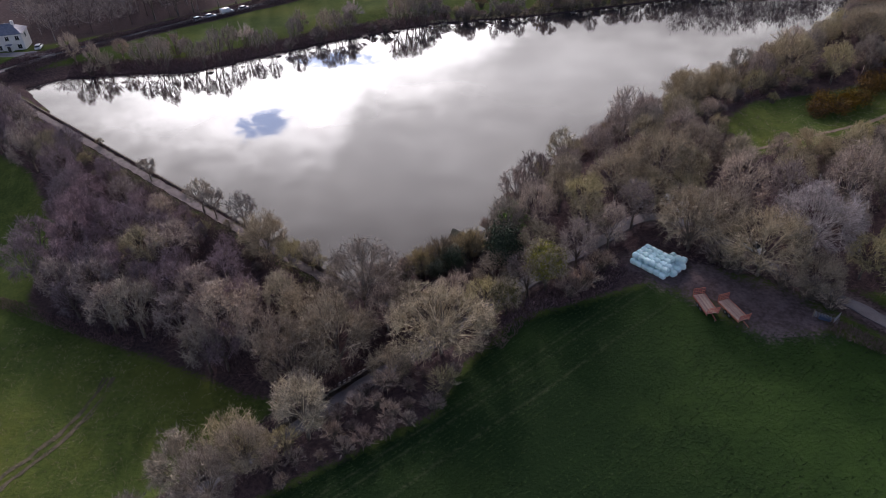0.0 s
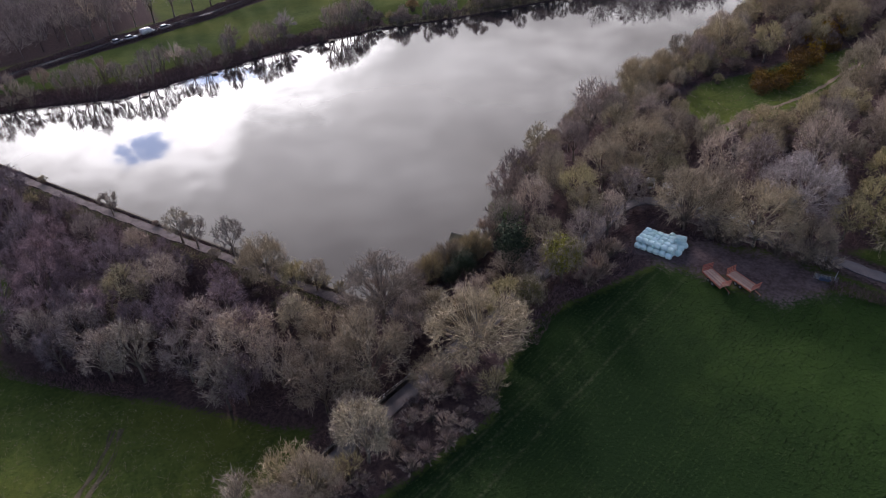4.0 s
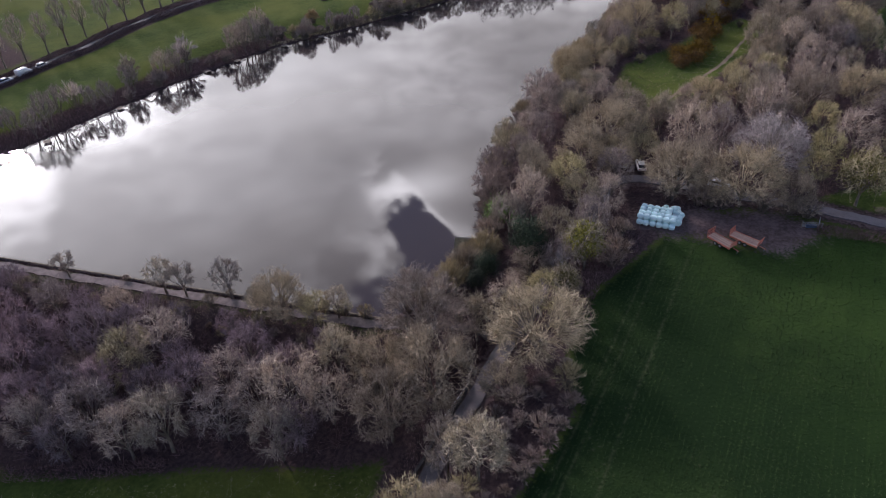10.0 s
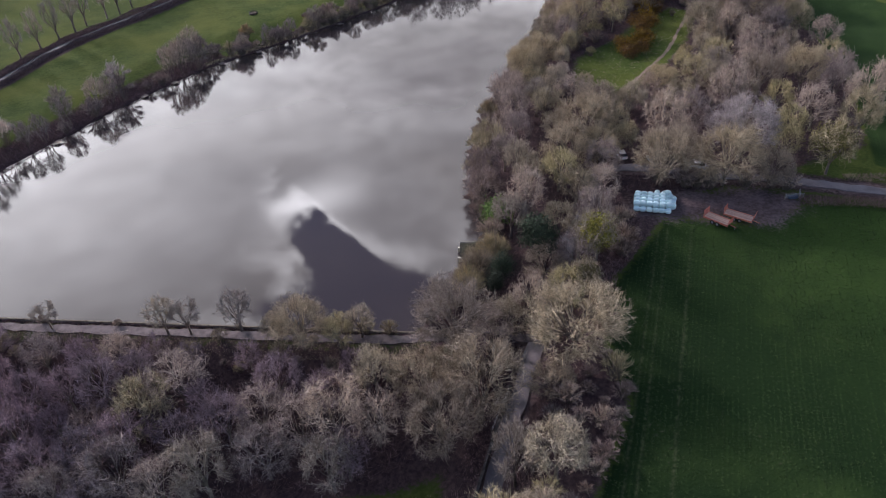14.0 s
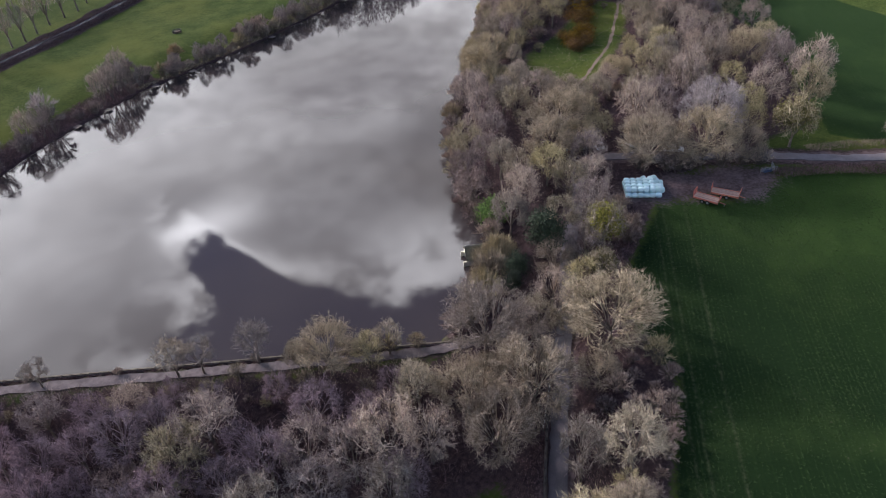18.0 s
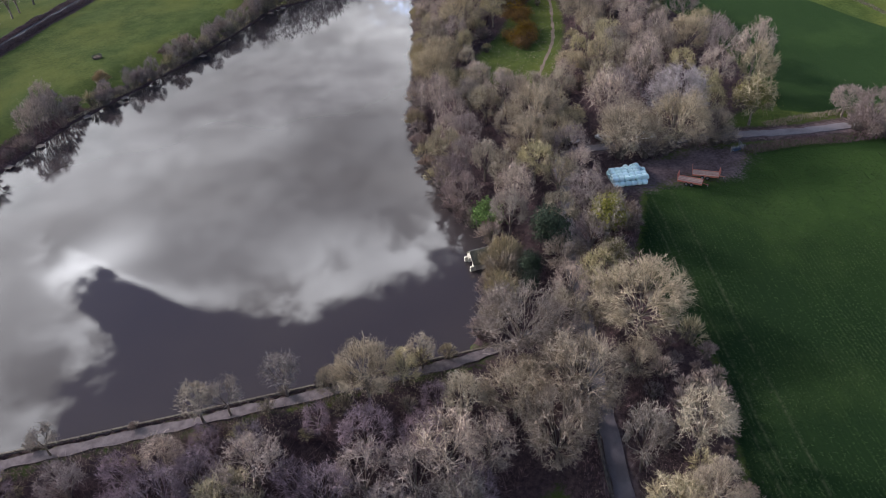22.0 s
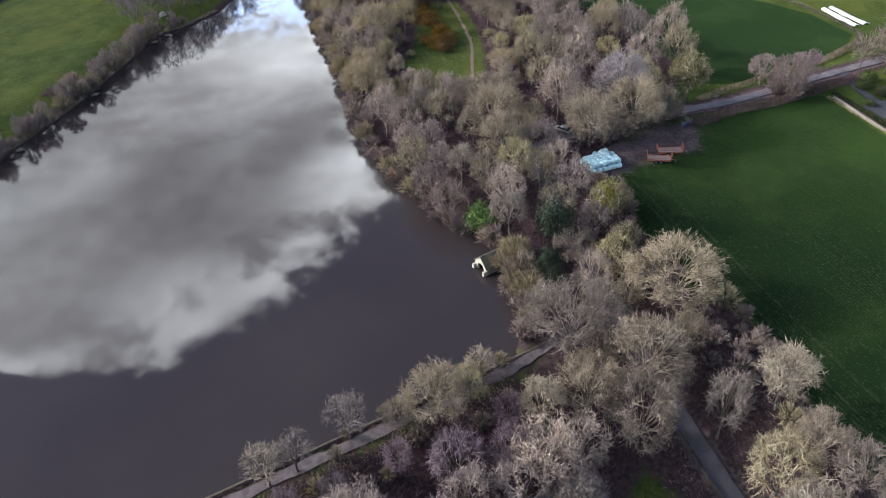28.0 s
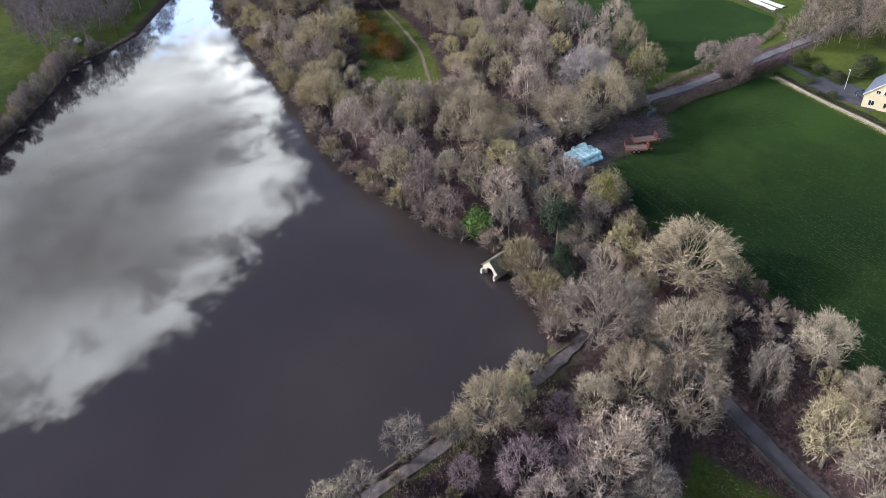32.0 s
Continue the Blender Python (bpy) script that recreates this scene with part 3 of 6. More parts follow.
def ribbon(name, pts, width, mat, lift=0.06, rough_edge=0.15, crown=0.05, thick=0.25, follow=False, seed=1):
    """A road or path with a cambered top and sides, along a line of places."""
    r = np.random.RandomState(seed)
    line = smooth_line(pts)
    if line.shape[1] == 2:
        line = np.column_stack([line, land(line[:, 0], line[:, 1])])
    elif follow:
        line[:, 2] = land(line[:, 0], line[:, 1])
    t = np.gradient(line[:, :2], axis=0)
    t /= np.linalg.norm(t, axis=1)[:, None]
    side = np.stack([-t[:, 1], t[:, 0]], 1)
    cols = np.array([-1, -1, -0.5, 0, 0.5, 1, 1])
    drop = np.array([-thick, 0, crown * 0.7, crown, crown * 0.7, 0, -thick])
    verts, n = [], len(line)
    wob = 1 + r.uniform(-1, 1, (n, 2)) * rough_edge / width * 2
    for i in range(n):
        for j in range(7):
            w = width / 2 * cols[j] * wob[i, 0 if j < 3 else 1]
            verts.append((line[i, 0] + side[i, 0] * w, line[i, 1] + side[i, 1] * w, line[i, 2] + lift + drop[j]))
    faces = [(i * 7 + j, i * 7 + j + 1, i * 7 + j + 8, i * 7 + j + 7) for i in range(n - 1) for j in range(6)]
    return mesh_from(name, verts, faces, mat)


thing("road", "narrow worn grey tarmac lane through the wood", "lane", kind="structure", data=ribbon("road", LANE, 2.6, TARMAC, 0.14, 0.22))
thing("road", "narrow lane between hedges across the far bank", "lane", kind="structure", data=ribbon("road", FAR_LANE, 2.8, DARK_TARMAC, 0.10, seed=2))
DAM_PATH = [(-3, 86.8), (-9, 90.5), (-15, 93.8), (-22.5, 98.2)] + [tuple(DAM_A + DAM_DIR * d + DAM_OUT * 2.2) for d in (12, 40, 70, 100, 130, 146)]
thing("path", "pale gravel path along the top of the dam", "path", kind="structure", data=ribbon("path", DAM_PATH, 1.9, GRAVEL, 0.14, 0.25, 0.03, 0.5, seed=3))
thing("path", "trodden earth footpath across the grassy clearing", "path", kind="structure", data=ribbon("path", [(58, 128), (61, 134), (72, 138.3), (93.6, 146.3), (116.7, 159.1), (136, 171), (170, 190)], 0.85, EARTH, 0.05, 0.3, 0.0, seed=4))
thing("road", "dark tarmac drive up to the house", "drive", kind="structure", data=ribbon("road", [(99, 47), (92.4, 45.2), (83, 40.5), (75.7, 36.6), (66, 31)], 2.2, DARK_TARMAC, 0.12, seed=5))
for k_, off in enumerate((-1.2, -0.75, 0.6, 1.1)):
    thing("path", "thin muddy wheel track curving over the meadow", "wheel track", group="wheel tracks", kind="structure",
          data=ribbon("path", [(-61.5 + off * .8, 84), (-62 + off, 79), (-64.5 + off, 72), (-68.5 + off * 1.1, 66), (-74 + off * 1.2, 58), (-82 + off * 1.2, 48)], 0.34, RUT, 0.04, 0.3, 0.0, seed=6 + k_))


def dam_wall():
    """Low stone wall at the water's edge, in lengths, with a coping of separate stones."""
    wall = thing("wall_dam", "low dark stone wall along the water edge of the dam", "wall", kind="structure")
    ang = math.degrees(math.atan2(DAM_DIR[1], DAM_DIR[0]))
    body = part("body", box((150, 0.5, 2.6), (0, 0.1, 0), bevel=0.04), DARK_STONE, wall)
    c = DAM_A + DAM_DIR * 70 + DAM_OUT * 0.3
    body.matrix_local = pose(c[0], c[1], -5.2, 0, 0, ang)
    cope = bpy.data.meshes.new("coping_stone")
    bm = box((1.44, 0.38, 0.14), bevel=0.03)
    bm.to_mesh(cope)
    bm.free()
    cope.materials.append(MOSSY_STONE)
    for i in range(100):
        d = -4 + i * 1.5
        p = DAM_A + DAM_DIR * d + DAM_OUT * 0.3
        o = part("coping_stone", cope, STONE, wall)
        o.matrix_local = pose(p[0], p[1], -3.84 + rng.uniform(-0.015, 0.015), rng.uniform(-1, 1), 0, ang + rng.uniform(-0.6, 0.6))


dam_wall()

# ---- trees and plants ----


def prisms(p0, p1, r0, r1):
    """Three-sided limbs from p0 to p1."""
    n = len(p0)
    d = p1 - p0
    d = d / (np.linalg.norm(d, axis=1)[:, None] + 1e-9)
    ref = np.where(np.abs(d[:, 2:3]) > 0.9, np.array([[1.0, 0, 0]]), np.array([[0, 0, 1.0]]))
    u = np.cross(d, ref)
    u /= np.linalg.norm(u, axis=1)[:, None] + 1e-9
    v = np.cross(d, u)
    rings = []
    for p, r in ((p0, r0), (p1, r1)):
        r = np.broadcast_to(np.asarray(r, float), (n,))[:, None]
        rings.append([p + r * (math.cos(a) * u + math.sin(a) * v) for a in (0, 2.094, 4.189)])
    verts = np.stack(rings[0] + rings[1], 1).reshape(-1, 3)
    f = np.array([(0, 1, 4), (0, 4, 3), (1, 2, 5), (1, 5, 4), (2, 0, 3), (2, 3, 5)])
    return verts, (np.arange(n)[:, None, None] * 6 + f[None]).reshape(-1, 3)


def slivers(r, p0, p1, width):
    """The finest twigs, each turned its own way."""
    d = unit(p1 - p0)
    u = unit(np.cross(d, r.normal(size=p0.shape))) * width
    v = np.stack([p0 - u, p0 + u, p1], 1).reshape(-1, 3)
    return v, np.arange(len(v)).reshape(-1, 3)


def joined(chunks):
    verts, tris, n = [], [], 0
    for v, t in chunks:
        verts.append(v), tris.append(t + n)
        n += len(v)
    return np.concatenate(verts), np.concatenate(tris)


def unit(v):
    return v / (np.linalg.norm(v, axis=-1, keepdims=True) + 1e-9)


def strips(r, a, b, c, width):
    """Bent branchlets from a by b to c, tapering."""
    side = r.normal(size=a.shape)
    u = unit(np.cross(unit(b - a), side)) * width
    v = unit(np.cross(unit(c - b), side)) * width * 0.75
    verts = np.stack([a - u, a + u, b - v, b + v, c], 1).reshape(-1, 3)
    f = np.array([(0, 1, 3), (0, 3, 2), (2, 3, 4)])
    return verts, (np.arange(len(a))[:, None, None] * 5 + f[None]).reshape(-1, 3)


def tree_meshes(seed, height, radius, fork, mats, limbs=9, boughs=6, sprays=7, twigs=9, tall=0.46, twig_len=1.05, thick=0.026, up=0.25, lean=(0, 0), stems=1, low=-0.38, open_=0.95):
    """Trunk and crown of a bare tree that forks from limb to bough to spray to twig, each spreading outwards.
    fork: where the limbs begin; tall: half the crown's height, both as parts of the height; open_: how far each limb's boughs fan out."""
    r = np.random.RandomState(seed)
    half = height * tall
    cen = np.array([lean[0], lean[1], height - half])
    rad = np.array([radius, radius, half])
    rb = (0.016 * height + 0.10) / (1 if stems == 1 else 1.5)
    wood, fine, forks = [], [], []
    for s in range(stems):
        off = np.array([math.cos(s * 2.4), math.sin(s * 2.4), 0]) * (0.5 if stems > 1 else 0)
        top = np.array([lean[0] * 0.4, lean[1] * 0.4, height * fork]) + off * 2.2
        mid = (off + top) / 2 + np.array([*r.uniform(-0.15, 0.15, 2), 0])
        base = off + np.array([0, 0, -0.3])
        wood.append(prisms(np.array([base, mid]), np.array([mid, top]), np.array([rb * 1.25, rb]), np.array([rb, rb * 0.8])))
        forks.append(top)
    forks = np.array(forks)
    # limbs spread evenly over the dome
    i = np.arange(limbs)
    dz = 1 - (1 - low) * (i + 0.5) / limbs
    a = i * 2.39996 + r.uniform(0, 6.28) + r.uniform(-0.25, 0.25, limbs)
    flat = np.sqrt(np.maximum(0, 1 - dz ** 2))
    ld = unit(np.stack([np.cos(a) * flat, np.sin(a) * flat, dz], 1) + r.normal(size=(limbs, 3)) * 0.08)
    reach = r.uniform(0.86, 1.1, limbs)
    end = cen + ld * rad * (0.68 * reach)[:, None]
    st = forks[i % stems] - np.array([0, 0, 1.0]) * (height * 0.08 * r.rand(limbs))[:, None]
    ctl = st * 0.5 + end * 0.5 + np.array([0, 0, 1.0]) * (half * 0.22 * (1 - np.abs(dz)))[:, None] + r.normal(size=(limbs, 3)) * 0.3
    bend = lambda a_, b_, c_, t_: (1 - t_) ** 2 * a_ + 2 * t_ * (1 - t_) * b_ + t_ * t_ * c_
    n = 6
    path = np.stack([bend(st, ctl, end, k / n) + r.normal(size=(limbs, 3)) * 0.10 * (k / n) for k in range(n + 1)], 1)
    rr = np.linspace(0.008 * height + 0.02, 0.035, n + 1)
    for k in range(n):
        wood.append(prisms(path[:, k], path[:, k + 1], rr[k], rr[k + 1]))
    # boughs fan out from each limb
    k = np.repeat(i, boughs)
    t = r.uniform(0.3, 1.0, (len(k), 1))
    bs = bend(st[k], ctl[k], end[k], t)
    spread = open_ * math.sqrt(2.6 * (1 - low) / limbs)
    side = r.normal(size=(len(k), 3))
    bd = unit(ld[k] + unit(side) * (spread * np.sqrt(r.rand(len(k))))[:, None])
    br = reach[k] * r.uniform(0.55, 0.94, len(k))
    be = cen + bd * rad * br[:, None]
    bc = bs * 0.45 + be * 0.55 + unit(ld[k]) * np.linalg.norm(be - bs, axis=1)[:, None] * 0.14 + r.normal(size=be.shape) * 0.11 * np.linalg.norm(be - bs, axis=1)[:, None]
    fine.append(strips(r, bs, bend(bs, bc, be, 0.5), be, 0.055))
    # sprays fan out from each bough
    m = np.repeat(np.arange(len(k)), sprays)
    t = r.uniform(0.3, 1.0, (len(m), 1))
    ss = bend(bs[m], bc[m], be[m], t)
    sd = unit(bd[m] + unit(r.normal(size=(len(m), 3))) * (1.05 * spread * np.sqrt(r.rand(len(m))))[:, None])
    se = cen + sd * rad * (reach[k][m] * (0.55 + 0.45 * r.rand(len(m)) ** 0.7))[:, None]
    ln = np.linalg.norm(se - ss, axis=1)[:, None]
    sm = (ss + se) / 2 + unit(bd[m]) * ln * 0.12 + r.normal(size=se.shape) * 0.13 * ln
    fine.append(strips(r, ss, sm, se, thick * 1.5))
    # twigs along each spray
    w = np.repeat(np.arange(len(m)), twigs)
    t = r.uniform(0.15, 1.0, (len(w), 1))
    p = bend(ss[w], sm[w], se[w], t)
    way = unit(unit(se[w] - ss[w]) * 0.75 + unit((p - cen) / rad) * 0.35 + np.array([0, 0, up]) + r.normal(size=(len(w), 3)) * 0.64)
    fine.append(slivers(r, p, p + way * twig_len * r.uniform(0.3, 1.0, (len(w), 1)), thick))
    tv, tt = joined(wood)
    cv, ct = joined(fine)
    return tri_mesh("trunk", tv, tt, mats[0]), tri_mesh("crown", cv, ct, mats[1])


def leaf_cloud(name, seed, rad, mat, count=900, leaf=0.35, cen=(0, 0, 0), shell=0.55, lobes=7, clump=0.5):
    """A leafy mass: small folded leaves in clumps over an uneven dome."""
    r = np.random.RandomState(seed)
    rad, cen = np.array(rad, float), np.array(cen, float)
    lb, pw = unit(r.normal(size=(lobes, 3))), r.uniform(-0.3, 0.25, lobes)
    nc = max(6, count // 14)
    d = unit(r.normal(size=(nc * 3, 3)))
    d = d[d[:, 2] > -0.5][:nc]
    ce = cen + d * rad * ((shell + (1 - shell) * r.rand(len(d))) * (1 + np.sum(pw * np.clip(d @ lb.T, 0, 1) ** 2, axis=1)))[:, None]
    k = r.randint(0, len(ce), count)
    p = ce[k] + r.normal(size=(count, 3)) * clump * np.array([1, 1, 0.7])
    nrm = unit(d[k] + r.normal(size=(count, 3)) * 0.6)
    u = unit(np.cross(nrm, r.normal(size=(count, 3))))
    v = np.cross(nrm, u)
    s = leaf * r.uniform(0.6, 1.3, (count, 1))
    verts = np.stack([p - u * s * 0.5, p + v * s * 0.3 + nrm * s * 0.12, p + u * s * 0.6, p - v * s * 0.3 + nrm * s * 0.12], 1).reshape(-1, 3)
    tris = (np.arange(count)[:, None, None] * 4 + np.array([(0, 1, 2), (0, 2, 3)])[None]).reshape(-1, 3)
    return tri_mesh(name, verts, tris, mat)


def shrub_meshes(seed, height, radius, mat, stems=46, twigs=26, twig_len=0.9, spread=0.9, bark=BARK, thick=0.026):
    """A bush of many stems from the ground."""
    r = np.random.RandomState(seed)
    a, q = r.uniform(0, 6.28, stems), r.rand(stems) ** 0.6
    top = np.stack([np.cos(a) * radius * q * spread, np.sin(a) * radius * q * spread, height * (1 - 0.55 * q ** 2) * r.uniform(0.75, 1.0, stems)], 1)
    base = top * np.array([0.25, 0.25, 0]) + np.array([0, 0, -0.1])
    mid = (base + top) / 2 + np.array([0, 0, 0.25 * height]) * (0.4 + 0.4 * q)[:, None]
    stem = [prisms(base, mid, 0.05, 0.035), prisms(mid, top, 0.035, 0.015)]
    k = np.repeat(np.arange(stems), twigs)
    t = r.uniform(0.0, 1.0, (len(k), 1))
    p = mid[k] * (1 - t) + top[k] * t
    way = unit(unit(p * np.array([1, 1, 0.4])) * 0.7 + np.array([0, 0, 0.5]) + r.normal(size=(len(k), 3)) * 0.45)
    v, f = joined(stem)
    c, g = slivers(r, p, p + way * twig_len * r.uniform(0.5, 1.2, (len(k), 1)), thick * 1.3)
    return tri_mesh("stems", v, f, bark), tri_mesh("twigs", c, g, mat)


def put_plant(name, label, category, meshes, names, x, y, s=1.0, rz=None, sz=1.0, group="", z=None, tilt=0.0):
    z = ground_z(x, y) if z is None else z
    rz = rng.uniform(0, 360) if rz is None else rz
    m = pose(x, y, z - 0.05, tilt, 0, rz) @ Matrix.Diagonal((s, s, s * sz, 1))
    ob = thing(name, label, category, m, group)
    for nm, me in zip(names, meshes):
        part(nm, me, None, ob)
    return ob


TC = ("trunk", "crown")
KINDS = {}


def kind(name, label, variants, names=TC, obj="bare_tree", category="tree"):
    KINDS[name] = (obj, label, category, variants, names)


kind("grey", "bare grey-brown tree with a dense domed crown in the wood",
     [tree_meshes(s, 13.5, 5.1, 0.26, (BARK, TWIGS["grey"]), 10, 7, 7, 9, thick=0.029) for s in (11, 12, 13, 14)])
kind("tan", "bare spreading tree with pale tan twigs and a rounded crown",
     [tree_meshes(s, 14.5, 7.6, 0.2, (BARK, TWIGS["tan"]), 16, 8, 8, 12, thick=0.028) for s in (21, 22, 23)])
kind("olive", "bare tree with olive lichen-covered twigs",
     [tree_meshes(s, 12, 4.8, 0.24, (BARK, TWIGS["olive"]), 10, 7, 7, 9, thick=0.029, up=0.4) for s in (31, 32, 33)])
kind("red", "bare alder with reddish purple twigs beside the water",
     [tree_meshes(s, 11, 4.5, 0.22, (BARK, TWIGS["red"]), 9, 7, 7, 9, thick=0.029, up=0.35) for s in (41, 42)])
kind("white", "large bare tree with silvery white branches",
     [tree_meshes(s, 18, 7.8, 0.24, (BARK_PALE, TWIGS["white"]), 18, 8, 8, 10, thick=0.031) for s in (51,)])
kind("silver", "slender bare tree with pale silvery branches by the lane",
     [tree_meshes(s, 13, 4.5, 0.3, (BARK, TWIGS["silver"]), 9, 7, 8, 10, thick=0.031, up=0.4, low=-0.1) for s in (55, 56)])
kind("dark", "bare dark-twigged tree in the shaded wood",
     [tree_meshes(s, 13, 4.6, 0.28, (BARK, TWIGS["dark"]), 9, 7, 7, 9, thick=0.029) for s in (61, 62)])
kind("tall", "tall bare tree with upright branches",
     [tree_meshes(s, 15, 2.9, 0.22, (BARK, TWIGS["grey"]), 8, 4, 5, 5, tall=0.44, up=0.9, thick=0.04) for s in (71, 72)])
kind("alder", "bare upright alder at the far water edge",
     [tree_meshes(s, 10.5, 3.2, 0.12, (BARK, TWIGS["grey"]), 9, 5, 6, 7, up=0.6, thick=0.028, stems=st) for s, st in ((75, 1), (76, 3), (77, 2))])
kind("young", "small open bare tree on the dam",
     [tree_meshes(s, 8, 2.9, 0.3, (BARK, TWIGS["silver"]), 8, 5, 6, 8, tall=0.38, twig_len=0.8, thick=0.03) for s in (91, 92)])
kind("ivy", "olive-yellow ivy-clad tree", [(*tree_meshes(s, 12, 4.6, 0.24, (BARK, TWIGS["olive"]), 10, 6, 6, 7, thick=0.034), leaf_cloud("ivy", s, (3.7, 3.7, 4.6), LEAF_OLD_IVY, 2600, 0.34, (0, 0, 6.4), 0.55, clump=0.7)) for s in (35, 36)], ("trunk", "crown", "ivy"))
kind("bush_grey", "leafless grey bush with fine twigs", [shrub_meshes(s, 3.6, 2.5, TWIGS["grey"]) for s in (101, 102)], ("woody_base", "twig_crown"), "bush", "bush")
kind("bush_red", "leafless reddish brown scrub bush", [shrub_meshes(s, 2.8, 2.2, TWIGS["red"]) for s in (103, 104)], ("woody_base", "twig_crown"), "bush", "bush")
kind("bush_olive", "olive green willow bush beside the lane", [shrub_meshes(s, 4.6, 2.9, TWIGS["olive"], 60, 18, 1.0) for s in (105, 106)], ("woody_base", "twig_crown"), "bush", "bush")
kind("bush_straw", "straw-coloured willow bush at the water edge", [shrub_meshes(s, 5.0, 3.0, TWIGS["straw"], 70, 20, 1.3, thick=0.032) for s in (107,)], ("woody_base", "twig_crown"), "bush", "bush")
# thicket and bush_dark take paler twigs: distance haze put into their colour
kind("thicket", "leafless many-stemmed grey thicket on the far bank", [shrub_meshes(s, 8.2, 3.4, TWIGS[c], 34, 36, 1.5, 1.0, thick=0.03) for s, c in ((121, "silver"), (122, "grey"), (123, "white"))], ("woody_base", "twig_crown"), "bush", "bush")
kind("bush_dark", "rounded dark leafless bush at the far water edge", [shrub_meshes(s, 4.4, 3.1, TWIGS["grey"], 60, 26, 1.2, 1.0, thick=0.034) for s in (125,)], ("woody_base", "twig_crown"), "bush", "bush")
kind("bush_yellow", "yellow-twigged willow bush on the far bank", [shrub_meshes(127, 4.6, 2.6, YELLOW_TWIGS, 60, 24, 1.2, thick=0.04)], ("woody_base", "twig_crown"), "bush", "bush")
kind("bush_green", "bright green evergreen bush beside the boathouse",
     [(shrub_meshes(109, 3.6, 1.8, LEAF_IVY, 20, 6)[0], leaf_cloud("foliage", 109, (2.7, 2.7, 2.8), LEAF_BRIGHT, 1900, 0.42, (0, 0, 2.4)))], ("woody_base", "foliage"), "evergreen_bush", "bush")
kind("holly", "dark green evergreen tree in the wood",
     [(tree_meshes(111, 9, 2.6, 0.3, (BARK, LEAF_DARK), 5, 2, 2, 2)[0], leaf_cloud("foliage", 111, (2.8, 2.8, 4.2), LEAF_DARK, 4200, 0.3, (0, 0, 5.0), 0.4))], ("trunk", "foliage"), "evergreen_tree", "tree")
kind("garden", "clipped rounded garden shrub", [(shrub_meshes(113, 1.6, 1.2, LEAF_HEDGE, 14, 4)[0], leaf_cloud("foliage", 113, (1.9, 1.9, 1.4), LEAF_HEDGE, 1300, 0.3, (0, 0, 1.1), 0.7, clump=0.3))], ("woody_base", "foliage"), "garden_shrub", "shrub")
kind("gorse", "gorse bush in yellow flower", [(shrub_meshes(s, 2.0, 1.9, GORSE_LEAF, 40, 14, 0.5)[1], leaf_cloud("flowers", s, (1.9, 1.9, 1.7), GORSE_FLOWER, 420, 0.2, (0, 0, 1.0), 0.8, clump=0.3)) for s in (115,)], ("spine_mass", "blossom"), "gorse_bush", "bush")
kind("gorse_brown", "dense dark brown gorse bush", [(shrub_meshes(s, 2.2, 2.0, GORSE_LEAF, 50, 16, 0.5)[1], leaf_cloud("foliage", s, (2.1, 2.1, 1.8), GORSE_LEAF, 900, 0.3, (0, 0, 1.0), 0.7)) for s in (116,)], ("spine_mass", "foliage"), "gorse_bush", "bush")
COUNT = {}
TAKEN = []


def plant(k, x, y, s=1.0, rz=None, sz=1.0, group="", z=None, label="", own=1.0):
    obj, lab, cat, variants, names = KINDS[k]
    i = COUNT[k] = COUNT.get(k, -1) + 1
    TAKEN.append((x, y, own))
    return put_plant(obj, label or lab, cat, variants[i % len(variants)], names, x, y, s, rz, sz, group or lab, z)


def fill(poly, kinds, spacing, size=(0.8, 1.15), seed=1, group="", limit=400, avoid=lambda x, y: False, cap=lambda x, y: 9.0):
    """Scatter trees over a piece of the plan, no two too close."""
    r = random.Random(seed)
    xs, ys = [p[0] for p in poly], [p[1] for p in poly]
    n = 0
    for _ in range(limit * 30):
        x, y = r.uniform(min(xs), max(xs)), r.uniform(min(ys), max(ys))
        one = np.array([x]), np.array([y])
        if n >= limit or not inside(*one, poly)[0] or avoid(x, y):
            continue
        if any(math.hypot(x - a, y - b) < spacing * (0.5 + 0.5 * o) for a, b, o in TAKEN):
            continue
        names, weights = zip(*kinds)
        s = min(r.uniform(*size), cap(x, y) * r.uniform(0.9, 1.05))
        plant(r.choices(names, weights)[0], x, y, s, r.uniform(0, 360), r.uniform(0.88, 1.12), group)
        n += 1
    return n


near_lane = lambda w: (lambda x, y: dist_line(np.array([x]), np.array([y]), LANE)[0][0] < w or dist_line(np.array([x]), np.array([y]), DAM_PATH)[0][0] < w * 0.8 or signed(np.array([x]), np.array([y]), CLEARING)[0] < 2.2
                       or signed(np.array([x]), np.array([y]), MUD)[0] < 1.5 or signed(np.array([x]), np.array([y]), CORN)[0] < 0.5 or signed(np.array([x]), np.array([y]), LAKE)[0] < 0.6)

# single trees that stand out
plant("tan", -3.4, 77.6, 1.14, sz=0.72, own=2.0, label="broad bare tree with pale tan twigs at the field edge")
plant("tan", -16.6, 91.6, 0.98, sz=0.96, own=1.8, label="broad domed bare tree between the lane and the water")
plant("tan", -20.0, 79.6, 0.95, sz=1.2, own=1.5, label="tall bare tree with long pale branches over the lane")
plant("tan", -27.6, 78.6, 0.8, sz=1.35, own=1.3, label="tall drooping bare tree below the lane")
plant("tan", -26.0, 86.6, 0.72, sz=1.2, own=1.2, label="tall bare tree with long pale branches below the dam path")
plant("silver", -23.2, 67.8, 0.82, sz=1.3, own=1.0)
plant("silver", -21.6, 61.6, 0.98, sz=1.0, own=1.2, label="leaning silvery tree at the edge of the field")
